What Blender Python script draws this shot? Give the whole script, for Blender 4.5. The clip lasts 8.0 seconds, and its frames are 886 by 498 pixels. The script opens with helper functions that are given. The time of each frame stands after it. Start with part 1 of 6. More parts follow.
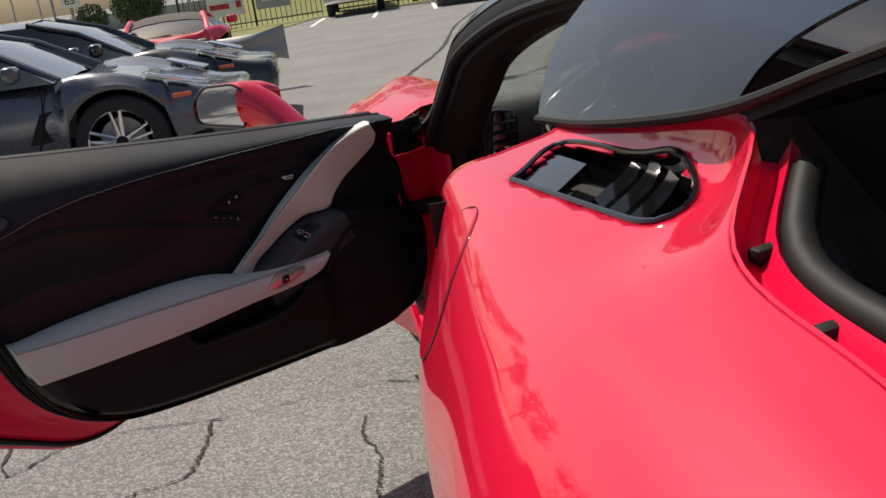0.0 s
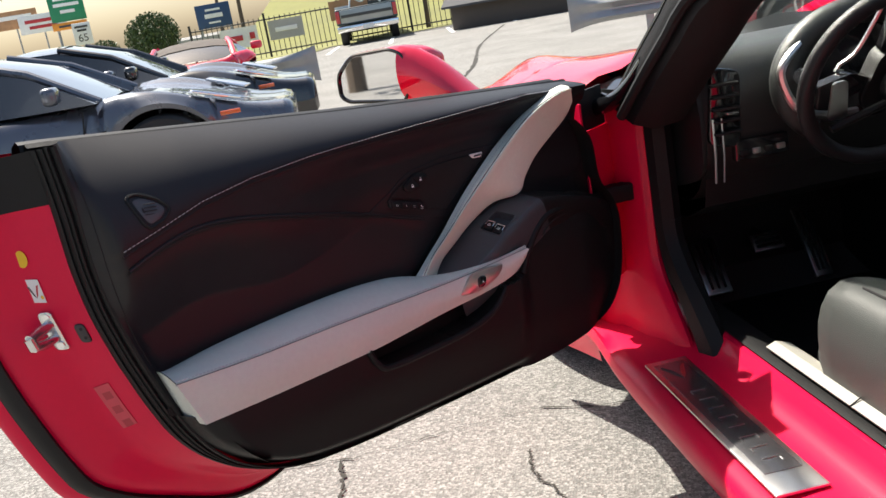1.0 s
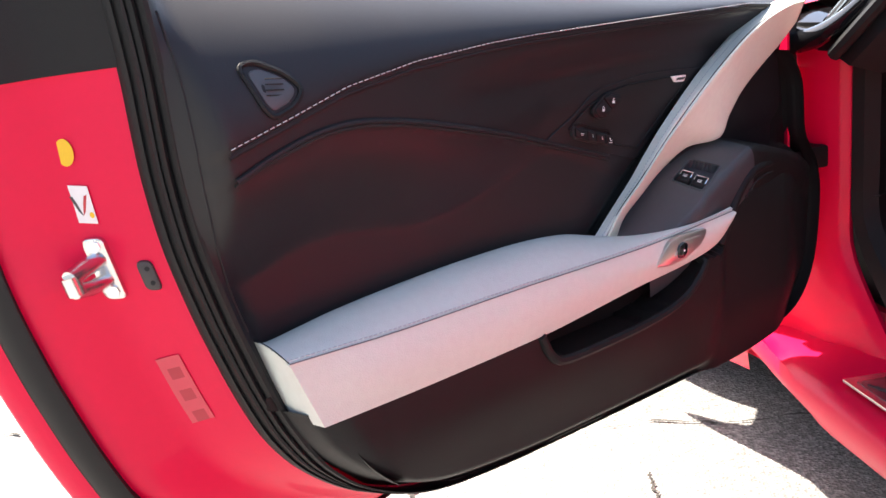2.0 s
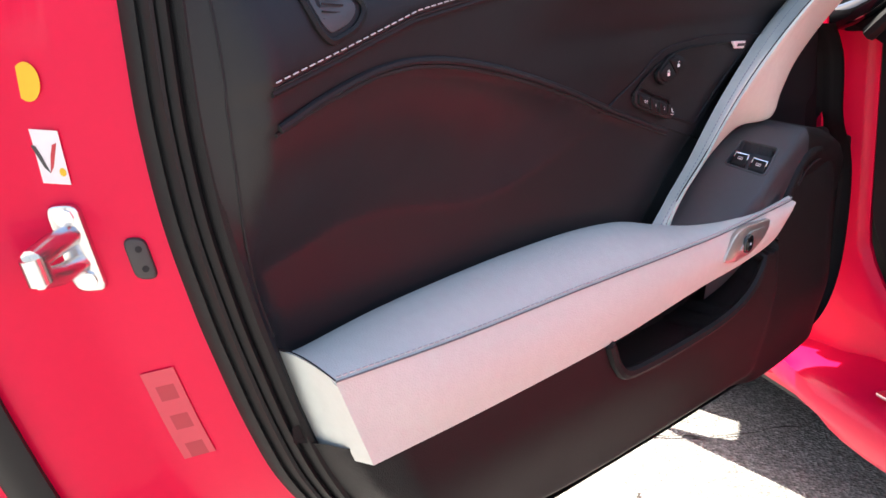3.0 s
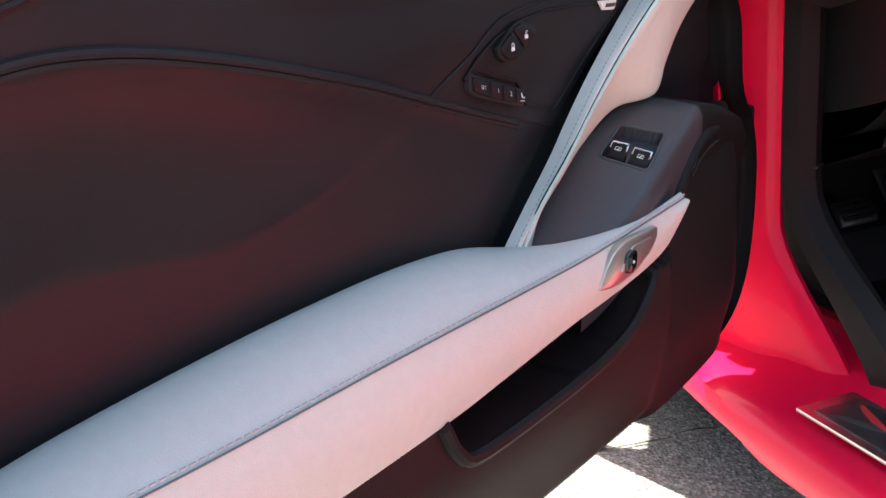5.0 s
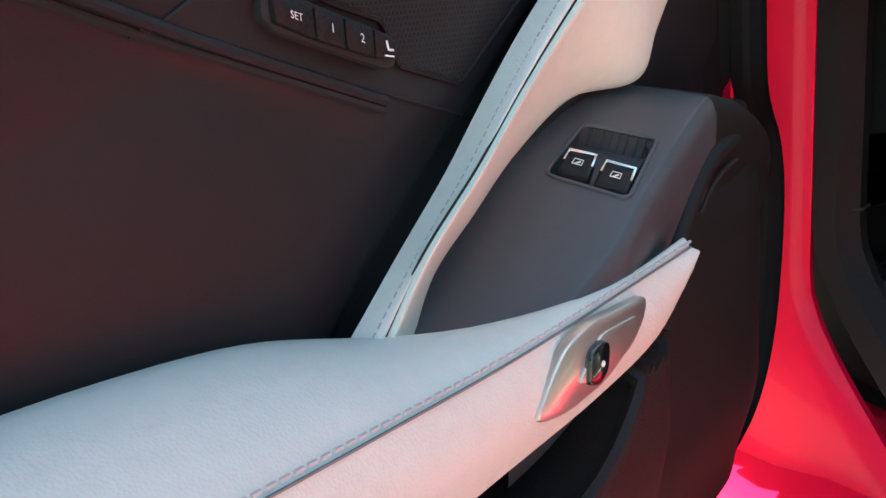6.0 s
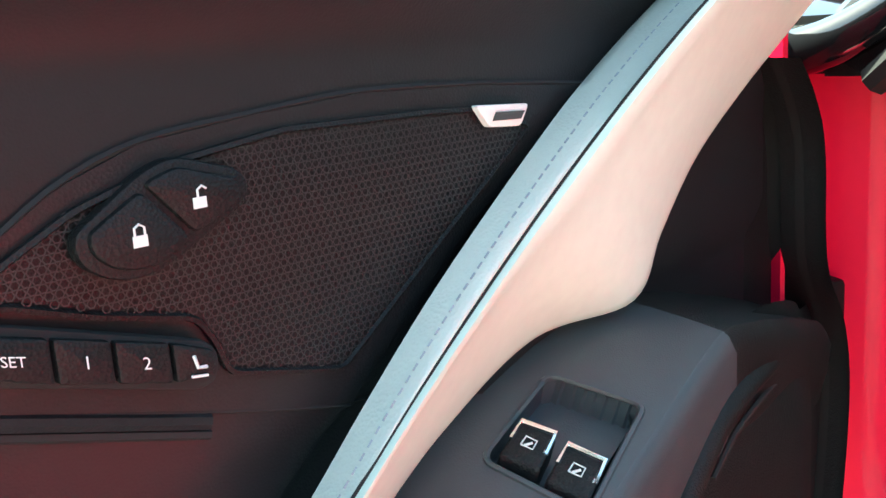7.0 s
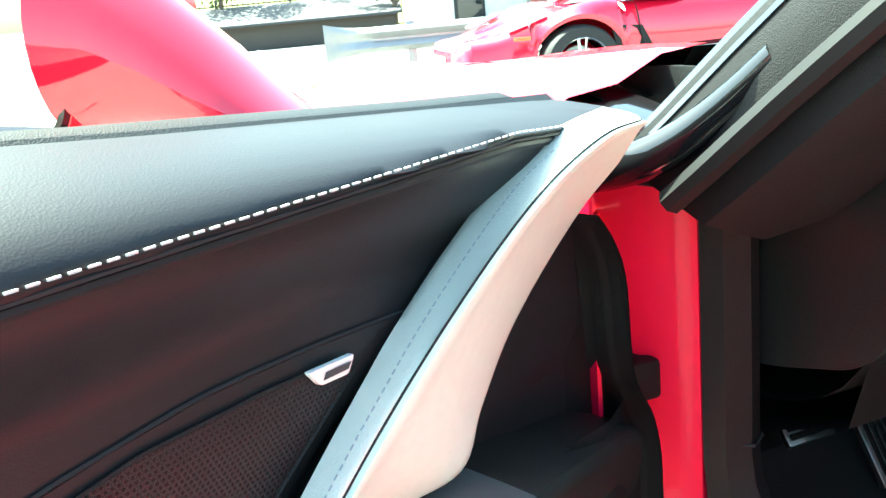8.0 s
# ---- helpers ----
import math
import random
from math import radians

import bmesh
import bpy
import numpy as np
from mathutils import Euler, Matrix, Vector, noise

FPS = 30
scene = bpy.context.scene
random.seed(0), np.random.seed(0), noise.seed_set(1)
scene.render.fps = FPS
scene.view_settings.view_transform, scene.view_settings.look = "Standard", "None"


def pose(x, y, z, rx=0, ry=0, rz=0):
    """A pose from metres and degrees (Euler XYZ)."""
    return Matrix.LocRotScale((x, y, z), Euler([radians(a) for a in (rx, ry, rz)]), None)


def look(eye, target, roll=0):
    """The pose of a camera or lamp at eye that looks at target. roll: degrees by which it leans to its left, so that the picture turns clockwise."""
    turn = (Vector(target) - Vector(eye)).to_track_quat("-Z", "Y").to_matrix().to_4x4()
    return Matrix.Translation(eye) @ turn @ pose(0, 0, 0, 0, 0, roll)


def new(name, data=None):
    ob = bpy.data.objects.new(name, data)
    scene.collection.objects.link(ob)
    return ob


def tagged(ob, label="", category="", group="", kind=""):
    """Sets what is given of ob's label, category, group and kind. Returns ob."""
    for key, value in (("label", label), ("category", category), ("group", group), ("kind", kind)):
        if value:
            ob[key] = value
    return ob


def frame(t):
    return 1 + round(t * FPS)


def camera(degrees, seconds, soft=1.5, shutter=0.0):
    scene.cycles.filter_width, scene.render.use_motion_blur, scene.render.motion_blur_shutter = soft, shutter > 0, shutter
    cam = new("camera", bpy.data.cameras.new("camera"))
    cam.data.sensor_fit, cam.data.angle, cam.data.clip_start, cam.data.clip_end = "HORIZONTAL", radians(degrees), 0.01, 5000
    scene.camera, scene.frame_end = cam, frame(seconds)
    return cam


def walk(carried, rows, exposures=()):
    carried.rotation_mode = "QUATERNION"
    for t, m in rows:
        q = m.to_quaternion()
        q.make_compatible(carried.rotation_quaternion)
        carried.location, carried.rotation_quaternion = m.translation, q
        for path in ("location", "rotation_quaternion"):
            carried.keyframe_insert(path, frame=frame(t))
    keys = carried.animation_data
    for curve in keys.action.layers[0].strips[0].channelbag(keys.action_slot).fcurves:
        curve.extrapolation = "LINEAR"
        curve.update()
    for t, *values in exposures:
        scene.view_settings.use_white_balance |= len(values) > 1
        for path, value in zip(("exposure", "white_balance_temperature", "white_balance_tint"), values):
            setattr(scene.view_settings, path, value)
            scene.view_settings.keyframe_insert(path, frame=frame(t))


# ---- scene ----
cam = camera(49.5, 8.0)
PATH = [
    (0, (0.956, -0.417, 1.276), (0.55, 1.456, 0.703), -8.3),
    (0.5, (0.764, -0.279, 1.213), (0.226, 1.578, 0.702), -9.4),
    (1, (0.458, -0.088, 1.148), (0.039, 1.799, 0.635), -10.2),
    (1.5, (0.259, 0.126, 1.062), (-0.168, 2.019, 0.576), -6.7),
    (2, (0.085, 0.307, 0.998), (-0.297, 2.198, 0.469), -5.8),
    (2.2, (0.012, 0.353, 0.972), (-0.251, 2.263, 0.438), -6.4),
    (3.3, (-0.111, 0.514, 0.931), (-0.244, 2.435, 0.394), -2.5),
    (3.5, (-0.111, 0.514, 0.932), (-0.223, 2.432, 0.378), -2.4),
    (4, (-0.109, 0.516, 0.931), (-0.167, 2.427, 0.345), -3.2),
    (4.5, (-0.073, 0.607, 0.933), (-0.101, 2.512, 0.324), -4.8),
    (4.7, (-0.044, 0.664, 0.929), (-0.066, 2.569, 0.32), -5.0),
    (5.8, (0.048, 1.072, 0.82), (0.138, 2.993, 0.273), -5.1),
    (6, (0.072, 1.139, 0.802), (0.126, 3.073, 0.296), -4.2),
    (6.5, (0.123, 1.247, 0.81), (0.043, 3.195, 0.363), -4.2),
    (7, (0.16, 1.296, 0.873), (0.03, 3.245, 0.445), -3.7),
    (7.5, (0.193, 1.302, 0.944), (0.188, 3.269, 0.579), -4.5),
    (8, (0.19, 1.256, 1.005), (0.317, 3.185, 0.493), -5.3),
]
walk(cam, [(t, look(eye, target, roll)) for t, eye, target, roll in PATH],
     exposures=[(0, -0.12, 6900, 10), (0.5, -0.02, 6900, 10), (1, 0.95, 6800, 8), (1.5, 1.9, 6800, 8), (2, 2.2, 6900, 12), (3.5, 2.35, 6900, 12),
                (4.5, 2.35, 6800, 8), (6, 2.55, 6700, -10), (7, 3.05, 6500, -18), (7.5, 3.2, 6250, -21), (8, 3.22, 6250, -22)])

# ---- world and sun ----
SUN_FROM = Vector((-0.42, 0.36, 0.83)).normalized()
world = bpy.data.worlds.new("sky")
scene.world = world
world.use_nodes = True
wn = world.node_tree
sky = wn.nodes.new("ShaderNodeTexSky")
sky.sky_type, sky.sun_disc = "NISHITA", False
sky.sun_elevation = math.asin(SUN_FROM.z)
sky.sun_rotation = math.atan2(SUN_FROM.x, SUN_FROM.y)
sky.air_density, sky.dust_density, sky.ozone_density = 1.0, 2.6, 0.8
wn.links.new(sky.outputs[0], wn.nodes["Background"].inputs[0])
wn.nodes["Background"].inputs[1].default_value = 0.105
sun = new("sun", bpy.data.lights.new("sun", "SUN"))
sun.data.energy, sun.data.angle, sun.data.color = 5.0, radians(0.6), (1.0, 0.95, 0.88)
sun.matrix_world = look(SUN_FROM * 30, (0, 0, 0))


# ---- materials ----
def material(name, color, rough=0.5, metal=0.0, coat=0.0, var=0.12, scale=8.0, bump=0.0, bscale=300.0, spec=0.5, var2=0.06):
    """Principled surface with coarse and fine variation of tone and gloss, and a fine relief."""
    m = bpy.data.materials.new(name)
    m.use_nodes = True
    t = m.node_tree
    b = t.nodes["Principled BSDF"]
    b.inputs["Roughness"].default_value, b.inputs["Metallic"].default_value = rough, metal
    b.inputs["Coat Weight"].default_value, b.inputs["Coat Roughness"].default_value = coat, 0.03
    b.inputs["Specular IOR Level"].default_value = spec
    co = t.nodes.new("ShaderNodeTexCoord")
    big, small = t.nodes.new("ShaderNodeTexNoise"), t.nodes.new("ShaderNodeTexNoise")
    big.inputs["Scale"].default_value, big.inputs["Detail"].default_value = scale, 5
    small.inputs["Scale"].default_value, small.inputs["Detail"].default_value = scale * 14, 3
    for q in (big, small):
        t.links.new(co.outputs["Object"], q.inputs["Vector"])
    mix = t.nodes.new("ShaderNodeMath")
    mix.operation = "MULTIPLY_ADD"
    t.links.new(big.outputs["Fac"], mix.inputs[0])
    mix.inputs[1].default_value = 2 * var
    mix.inputs[2].default_value = 1 - var - var2
    add = t.nodes.new("ShaderNodeMath")
    add.operation = "MULTIPLY_ADD"
    t.links.new(small.outputs["Fac"], add.inputs[0])
    add.inputs[1].default_value = 2 * var2
    t.links.new(mix.outputs[0], add.inputs[2])
    col = t.nodes.new("ShaderNodeVectorMath")
    col.operation = "SCALE"
    col.inputs[0].default_value = color
    t.links.new(add.outputs[0], col.inputs["Scale"])
    t.links.new(col.outputs[0], b.inputs["Base Color"])
    ro = t.nodes.new("ShaderNodeMath")
    ro.operation = "MULTIPLY_ADD"
    t.links.new(big.outputs["Fac"], ro.inputs[0])
    ro.inputs[1].default_value, ro.inputs[2].default_value = rough * 0.3, rough * 0.85
    t.links.new(ro.outputs[0], b.inputs["Roughness"])
    if bump:
        fine = t.nodes.new("ShaderNodeTexVoronoi")
        fine.inputs["Scale"].default_value = bscale
        t.links.new(co.outputs["Object"], fine.inputs["Vector"])
        bp = t.nodes.new("ShaderNodeBump")
        bp.inputs["Strength"].default_value, bp.inputs["Distance"].default_value = bump, 0.001
        t.links.new(fine.outputs["Distance"], bp.inputs["Height"])
        t.links.new(bp.outputs[0], b.inputs["Normal"])
    return m


RED = material("red_paint", (0.74, 0.002, 0.040), 0.45, 0.0, 1.0, var=0.02, var2=0.02, spec=0.12)
RED.node_tree.nodes["Principled BSDF"].inputs["Coat IOR"].default_value = 1.75
RED_JAMB = material("red_jamb_paint", (0.72, 0.002, 0.050), 0.45, 0.0, 0.15, var=0.05, var2=0.03, spec=0.2)
LEATHER = material("black_leather", (0.0132, 0.0122, 0.0140), 0.46, bump=0.10, bscale=900, var=0.12, spec=0.33)
PLASTIC = material("black_plastic", (0.0080, 0.0080, 0.0085), 0.52, bump=0.3, bscale=900, var=0.1, spec=0.28)
POD = material("satin_black", (0.055, 0.060, 0.067), 0.40, bump=0.1, bscale=1200, var=0.05)
GLOSS = material("gloss_black", (0.008, 0.008, 0.009), 0.12, coat=0.5, var=0.1)
GREY = material("grey_leather", (0.64, 0.66, 0.60), 0.46, bump=0.25, bscale=650, var=0.05)
BEIGE = material("satin_silver_trim", (0.76, 0.85, 0.74), 0.36, 0.0, var=0.03)
RUBBER = material("rubber", (0.012, 0.012, 0.012), 0.55, var=0.15, spec=0.3)
THREAD = material("thread", (0.55, 0.55, 0.56), 0.8)
SEAM = material("dark_seam", (0.012, 0.011, 0.012), 0.8)
CHROME = material("chrome", (0.85, 0.85, 0.86), 0.12, 1.0, var=0.03)
SILVER = material("brushed_silver", (0.6, 0.6, 0.6), 0.3, 1.0, var=0.06, scale=30)
NICKEL = material("warm_nickel", (0.62, 0.6, 0.54), 0.28, 0.8, var=0.05)
ZINC = material("zinc", (0.7, 0.7, 0.7), 0.25, 1.0, var=0.15, scale=60)
WHITE = material("white_print", (0.8, 0.8, 0.78), 0.5)
YELLOW = material("yellow_sticker", (0.8, 0.5, 0.02), 0.5)
PRINT = material("dark_print", (0.05, 0.05, 0.05), 0.5)
PRINT_RED = material("red_print", (0.5, 0.03, 0.04), 0.4)
CARPET = material("charcoal_carpet", (0.030, 0.030, 0.030), 0.95, bump=0.9, bscale=420, var=0.25)
# Grey seat leather: the near-black base stands in for shade on the seat.
SEATGREY_SHADED = material("shaded_grey_leather", (0.055, 0.060, 0.057), 0.45, bump=0.25, bscale=500, var=0.06)
DASHTOP = material("dash_skin", (0.013, 0.0145, 0.0145), 0.4, bump=0.3, bscale=600)
MIRROR = material("mirror_glass", (0.9, 0.9, 0.9), 0.02, 1.0, var=0.0, var2=0.0)
STEEL = material("galvanised_steel", (0.34, 0.35, 0.35), 0.45, 0.7, var=0.2, scale=5)
GREYPAINT = material("slate_grey_paint", (0.09, 0.10, 0.125), 0.28, 0.5, 1.0, var=0.03)
BLACKPAINT = material("black_paint", (0.006, 0.006, 0.007), 0.2, 0.0, 1.0, var=0.05)
WHITEPAINT = material("white_paint", (0.78, 0.78, 0.77), 0.3, 0.0, 0.8, var=0.03)
SILVERPAINT = material("pewter_paint", (0.32, 0.34, 0.33), 0.3, 0.5, 0.8, var=0.04)
GREENPAINT = material("dark_green_paint", (0.03, 0.05, 0.05), 0.3, 0.2, 0.8, var=0.04)
TYRE = material("tyre_rubber", (0.02, 0.02, 0.02), 0.75, bump=0.3, bscale=80)
LAMP_RED = material("red_lens", (0.5, 0.02, 0.02), 0.15, coat=1.0)
LAMP_AMBER = material("amber_lens", (0.75, 0.12, 0.02), 0.15, coat=1.0)
FABRIC = material("convertible_cloth", (0.09, 0.075, 0.065), 0.9, bump=0.5, bscale=300)
TRUNK = material("bark", (0.12, 0.09, 0.065), 0.9, var=0.3, bump=0.8, bscale=30)
LEAF = material("hedge_leaf", (0.05, 0.085, 0.022), 0.55, var=0.35, scale=6)
LEAF_PALE = material("spring_leaf", (0.11, 0.15, 0.04), 0.6, var=0.3, scale=2)
SIGN_GREEN = material("sign_green", (0.01, 0.22, 0.10), 0.5)
SIGN_ORANGE = material("sign_orange", (0.75, 0.28, 0.03), 0.5)
BANNER_BLUE = material("banner_blue", (0.03, 0.07, 0.16), 0.7)
BANNER_TAN = material("banner_tan", (0.45, 0.24, 0.12), 0.7, var=0.4, scale=3)
IRON = material("black_iron", (0.02, 0.02, 0.02), 0.5)
STUCCO = material("white_stucco", (0.78, 0.77, 0.74), 0.85, bump=0.5, bscale=90)
ROOFING = material("dark_shingle", (0.07, 0.07, 0.075), 0.9, bump=0.8, bscale=12, var=0.25)
BRICKS = material("brick", (0.38, 0.15, 0.10), 0.85, var=0.25, scale=3, bump=0.5, bscale=120)
MORTAR = material("mortar", (0.45, 0.42, 0.38), 0.9)
CONCRETE = material("concrete", (0.42, 0.41, 0.39), 0.9, var=0.15, scale=1.5)


def glass(name, color, rough=0.0, alpha=0.85):
    m = bpy.data.materials.new(name)
    m.use_nodes = True
    t = m.node_tree
    b = t.nodes["Principled BSDF"]
    b.inputs["Base Color"].default_value = (*color, 1)
    b.inputs["Roughness"].default_value = rough
    b.inputs["Transmission Weight"].default_value = alpha
    b.inputs["IOR"].default_value = 1.45
    return m


GLASS = glass("clear_glass", (0.82, 0.88, 0.86), 0.0, 1.0)
TINT = glass("tinted_glass", (0.10, 0.12, 0.13), 0.0, 1.0)


def asphalt():
    m = bpy.data.materials.new("asphalt")
    m.use_nodes = True
    t = m.node_tree
    n, l = t.nodes, t.links
    b = n["Principled BSDF"]
    b.inputs["Roughness"].default_value = 0.9
    co = n.new("ShaderNodeTexCoord")

    def tex(kind, scale, detail=2):
        q = n.new(kind)
        q.inputs["Scale"].default_value = scale
        if kind == "ShaderNodeTexNoise":
            q.inputs["Detail"].default_value = detail
        l.new(co.outputs["Object"], q.inputs["Vector"])
        return q

    stones = tex("ShaderNodeTexVoronoi", 150)
    grit = tex("ShaderNodeTexNoise", 420, 2)
    stain = tex("ShaderNodeTexNoise", 0.9, 6)
    r = n.new("ShaderNodeValToRGB")
    r.color_ramp.elements[0].position, r.color_ramp.elements[0].color = 0.0, (0.095, 0.093, 0.088, 1)
    r.color_ramp.elements[1].position, r.color_ramp.elements[1].color = 1.0, (0.37, 0.36, 0.34, 1)
    e = r.color_ramp.elements.new(0.55)
    e.color = (0.195, 0.19, 0.18, 1)
    sep = n.new("ShaderNodeSeparateColor")
    l.new(stones.outputs["Color"], sep.inputs[0])
    mx = n.new("ShaderNodeMath")
    mx.operation = "MULTIPLY_ADD"
    l.new(grit.outputs["Fac"], mx.inputs[0])
    mx.inputs[1].default_value = 0.5
    mx2 = n.new("ShaderNodeMath")
    mx2.operation = "MULTIPLY_ADD"
    l.new(sep.outputs[0], mx2.inputs[0])
    mx2.inputs[1].default_value, mx2.inputs[2].default_value = 0.75, -0.1
    l.new(mx2.outputs[0], mx.inputs[2])
    l.new(mx.outputs[0], r.inputs[0])
    sc = n.new("ShaderNodeVectorMath")
    sc.operation = "SCALE"
    l.new(r.outputs[0], sc.inputs[0])
    st = n.new("ShaderNodeMath")
    st.operation = "MULTIPLY_ADD"
    l.new(stain.outputs["Fac"], st.inputs[0])
    st.inputs[1].default_value, st.inputs[2].default_value = 0.7, 0.65
    l.new(st.outputs[0], sc.inputs["Scale"])
    l.new(sc.outputs[0], b.inputs["Base Color"])
    bp = n.new("ShaderNodeBump")
    bp.inputs["Strength"].default_value, bp.inputs["Distance"].default_value = 0.7, 0.004
    l.new(stones.outputs["Distance"], bp.inputs["Height"])
    l.new(bp.outputs[0], b.inputs["Normal"])
    return m


ASPHALT = asphalt()
GRASS = material("dry_grass", (0.20, 0.20, 0.07), 0.95, var=0.35, scale=0.6, bump=0.8, bscale=25)
ROAD = material("pale_road", (0.36, 0.35, 0.33), 0.9, var=0.1, scale=0.3)
MESHGRILLE = material("speaker_mesh", (0.02, 0.019, 0.02), 0.45, var=0.05)


# ---- mesh helpers ----
def part(name, bm, mat, parent=None, label="", smooth=True, sharp=40):
    bmesh.ops.recalc_face_normals(bm, faces=bm.faces[:])
    me = bpy.data.meshes.new(name)
    bm.to_mesh(me)
    bm.free()
    me.materials.append(mat)
    if smooth:
        me.shade_smooth()
        me.set_sharp_from_angle(angle=radians(sharp))
    ob = new(name, me)
    if parent is not None:
        ob.parent = parent
    if label:
        tagged(ob, label)
    return ob


def thing(name, label, category, group="", kind="", at=None):
    ob = new(name)
    ob.empty_display_size = 0.1
    if at is not None:
        ob.matrix_world = at
    return tagged(ob, label, category, group, kind)


def spline(pts, n):
    """Points evenly spread along a smooth curve through pts (any dimension)."""
    p = np.array(pts, float)
    if len(p) == 2:
        return [tuple(p[0] + (p[1] - p[0]) * i / (n - 1)) for i in range(n)]
    ext = np.vstack([2 * p[0] - p[1], p, 2 * p[-1] - p[-2]])
    out = []
    for i in range(len(p) - 1):
        a, b, c, d = ext[i:i + 4]
        for t in np.linspace(0, 1, 24, endpoint=i == len(p) - 2):
            out.append(0.5 * (2 * b + (c - a) * t + (2 * a - 5 * b + 4 * c - d) * t * t + (3 * b - a - 3 * c + d) * t ** 3))
    out = np.array(out)
    s = np.concatenate([[0], np.cumsum(np.linalg.norm(np.diff(out, axis=0), axis=1))])
    return [tuple(np.interp(q, s, out[:, k]) for k in range(p.shape[1])) for q in np.linspace(0, s[-1], n)]


def loft(rows, closed=False, cap=False, bm=None):
    """A skin over rows of points (each row as long as the next)."""
    bm = bm or bmesh.new()
    vs = [[bm.verts.new(p) for p in row] for row in rows]
    n = len(rows[0])
    for a, b in zip(vs, vs[1:]):
        for i in range(n if closed else n - 1):
            j = (i + 1) % n
            try:
                bm.faces.new((a[i], a[j], b[j], b[i]))
            except ValueError:
                pass
    if cap:
        for row in (vs[0], vs[-1]):
            try:
                bm.faces.new(row)
            except ValueError:
                pass
    return bm


def solid(bm, d):
    """Gives an open skin a thickness."""
    bmesh.ops.recalc_face_normals(bm, faces=bm.faces[:])
    bmesh.ops.solidify(bm, geom=bm.faces[:], thickness=d)
    return bm


def tube(pts, r, sides=8, bm=None, r_end=None, flat=1.0):
    """A round bar along pts."""
    p = [Vector(q) for q in pts]
    rows, side = [], None
    for i, q in enumerate(p):
        d = (p[min(i + 1, len(p) - 1)] - p[max(i - 1, 0)]).normalized()
        if side is None:
            side = d.orthogonal().normalized()
        side = (side - d * side.dot(d)).normalized()
        up = d.cross(side)
        rr = r if r_end is None else r + (r_end - r) * i / (len(p) - 1)
        rows.append([q + side * rr * math.cos(2 * math.pi * k / sides) + up * rr * flat * math.sin(2 * math.pi * k / sides) for k in range(sides)])
    return loft(rows, True, True, bm)


def block(lo, hi, bevel=0.0, m=None, bm=None, seg=2):
    """A box between two corners with rounded edges, moved by m."""
    b = bmesh.new()
    bmesh.ops.create_cube(b, size=1)
    c = [(a + e) / 2 for a, e in zip(lo, hi)]
    s = [abs(e - a) for a, e in zip(lo, hi)]
    for v in b.verts:
        v.co = Vector((v.co.x * s[0] + c[0], v.co.y * s[1] + c[1], v.co.z * s[2] + c[2]))
    if bevel:
        bmesh.ops.bevel(b, geom=b.edges[:], offset=bevel, segments=seg, affect="EDGES", profile=0.5)
    if m is not None:
        b.transform(m)
    if bm is None:
        return b
    me = bpy.data.meshes.new("tmp")
    b.to_mesh(me)
    b.free()
    bm.from_mesh(me)
    bpy.data.meshes.remove(me)
    return bm


def slab(outline, base, depth, fn, bevel=0.0):
    """A plate with the given outline: fn(a, b, c) places outline point (a, b) at height c."""
    bm = bmesh.new()
    lo = [bm.verts.new(fn(a, b, base)) for a, b in outline]
    n = len(lo)
    cx, cy = sum(a for a, b in outline) / n, sum(b for a, b in outline) / n

    def ring(c, shrink):
        out = []
        for a, b in outline:
            d = math.hypot(a - cx, b - cy) or 1
            out.append(bm.verts.new(fn(a - (a - cx) / d * shrink, b - (b - cy) / d * shrink, c)))
        return out

    rings = [lo, ring(base + depth - (bevel if depth > 0 else -bevel), 0)]
    if bevel:
        rings.append(ring(base + depth - (bevel if depth > 0 else -bevel) * 0.3, bevel * 0.3))
        rings.append(ring(base + depth, bevel))
    for a, b in zip(rings, rings[1:]):
        for i in range(n):
            bm.faces.new((a[i], a[(i + 1) % n], b[(i + 1) % n], b[i]))
    bm.faces.new(rings[-1])
    bm.faces.new(rings[0][::-1])
    return bm


def rounded(pts, r, seg=4):
    """The closed outline pts with its corners rounded by r."""
    out, n = [], len(pts)
    for i in range(n):
        a, b, c = (Vector((*pts[(i + k) % n][:2], 0)) for k in (-1, 0, 1))
        d1, d2 = a - b, c - b
        k = min(r, d1.length * 0.45, d2.length * 0.45)
        s, e = b + d1.normalized() * k, b + d2.normalized() * k
        for j in range(seg + 1):
            t = j / seg
            q = s * (1 - t) ** 2 + b * 2 * t * (1 - t) + e * t * t
            out.append((q.x, q.y))
    return out


def inside(poly, x, y):
    hit = False
    for (x1, y1), (x2, y2) in zip(poly, poly[1:] + poly[:1]):
        if (y1 > y) != (y2 > y) and x < (x2 - x1) * (y - y1) / (y2 - y1) + x1:
            hit = not hit
    return hit


def smooth01(a, b, x):
    t = min(1, max(0, (x - a) / (b - a)))
    return t * t * (3 - 2 * t)


def text_mesh(body, size, fn, depth=0.0006):
    """Letters as a mesh; fn places (across, up, out)."""
    cu = bpy.data.curves.new("letters", "FONT")
    cu.body, cu.size, cu.align_x, cu.align_y, cu.resolution_u = body, size, "CENTER", "CENTER", 3
    ob = bpy.data.objects.new("letters", cu)
    me = bpy.data.meshes.new_from_object(ob)
    bm = bmesh.new()
    bm.from_mesh(me)
    bpy.data.objects.remove(ob)
    bpy.data.curves.remove(cu)
    bpy.data.meshes.remove(me)
    for v in bm.verts:
        v.co = Vector(fn(v.co.x, v.co.y, depth))
    return bm

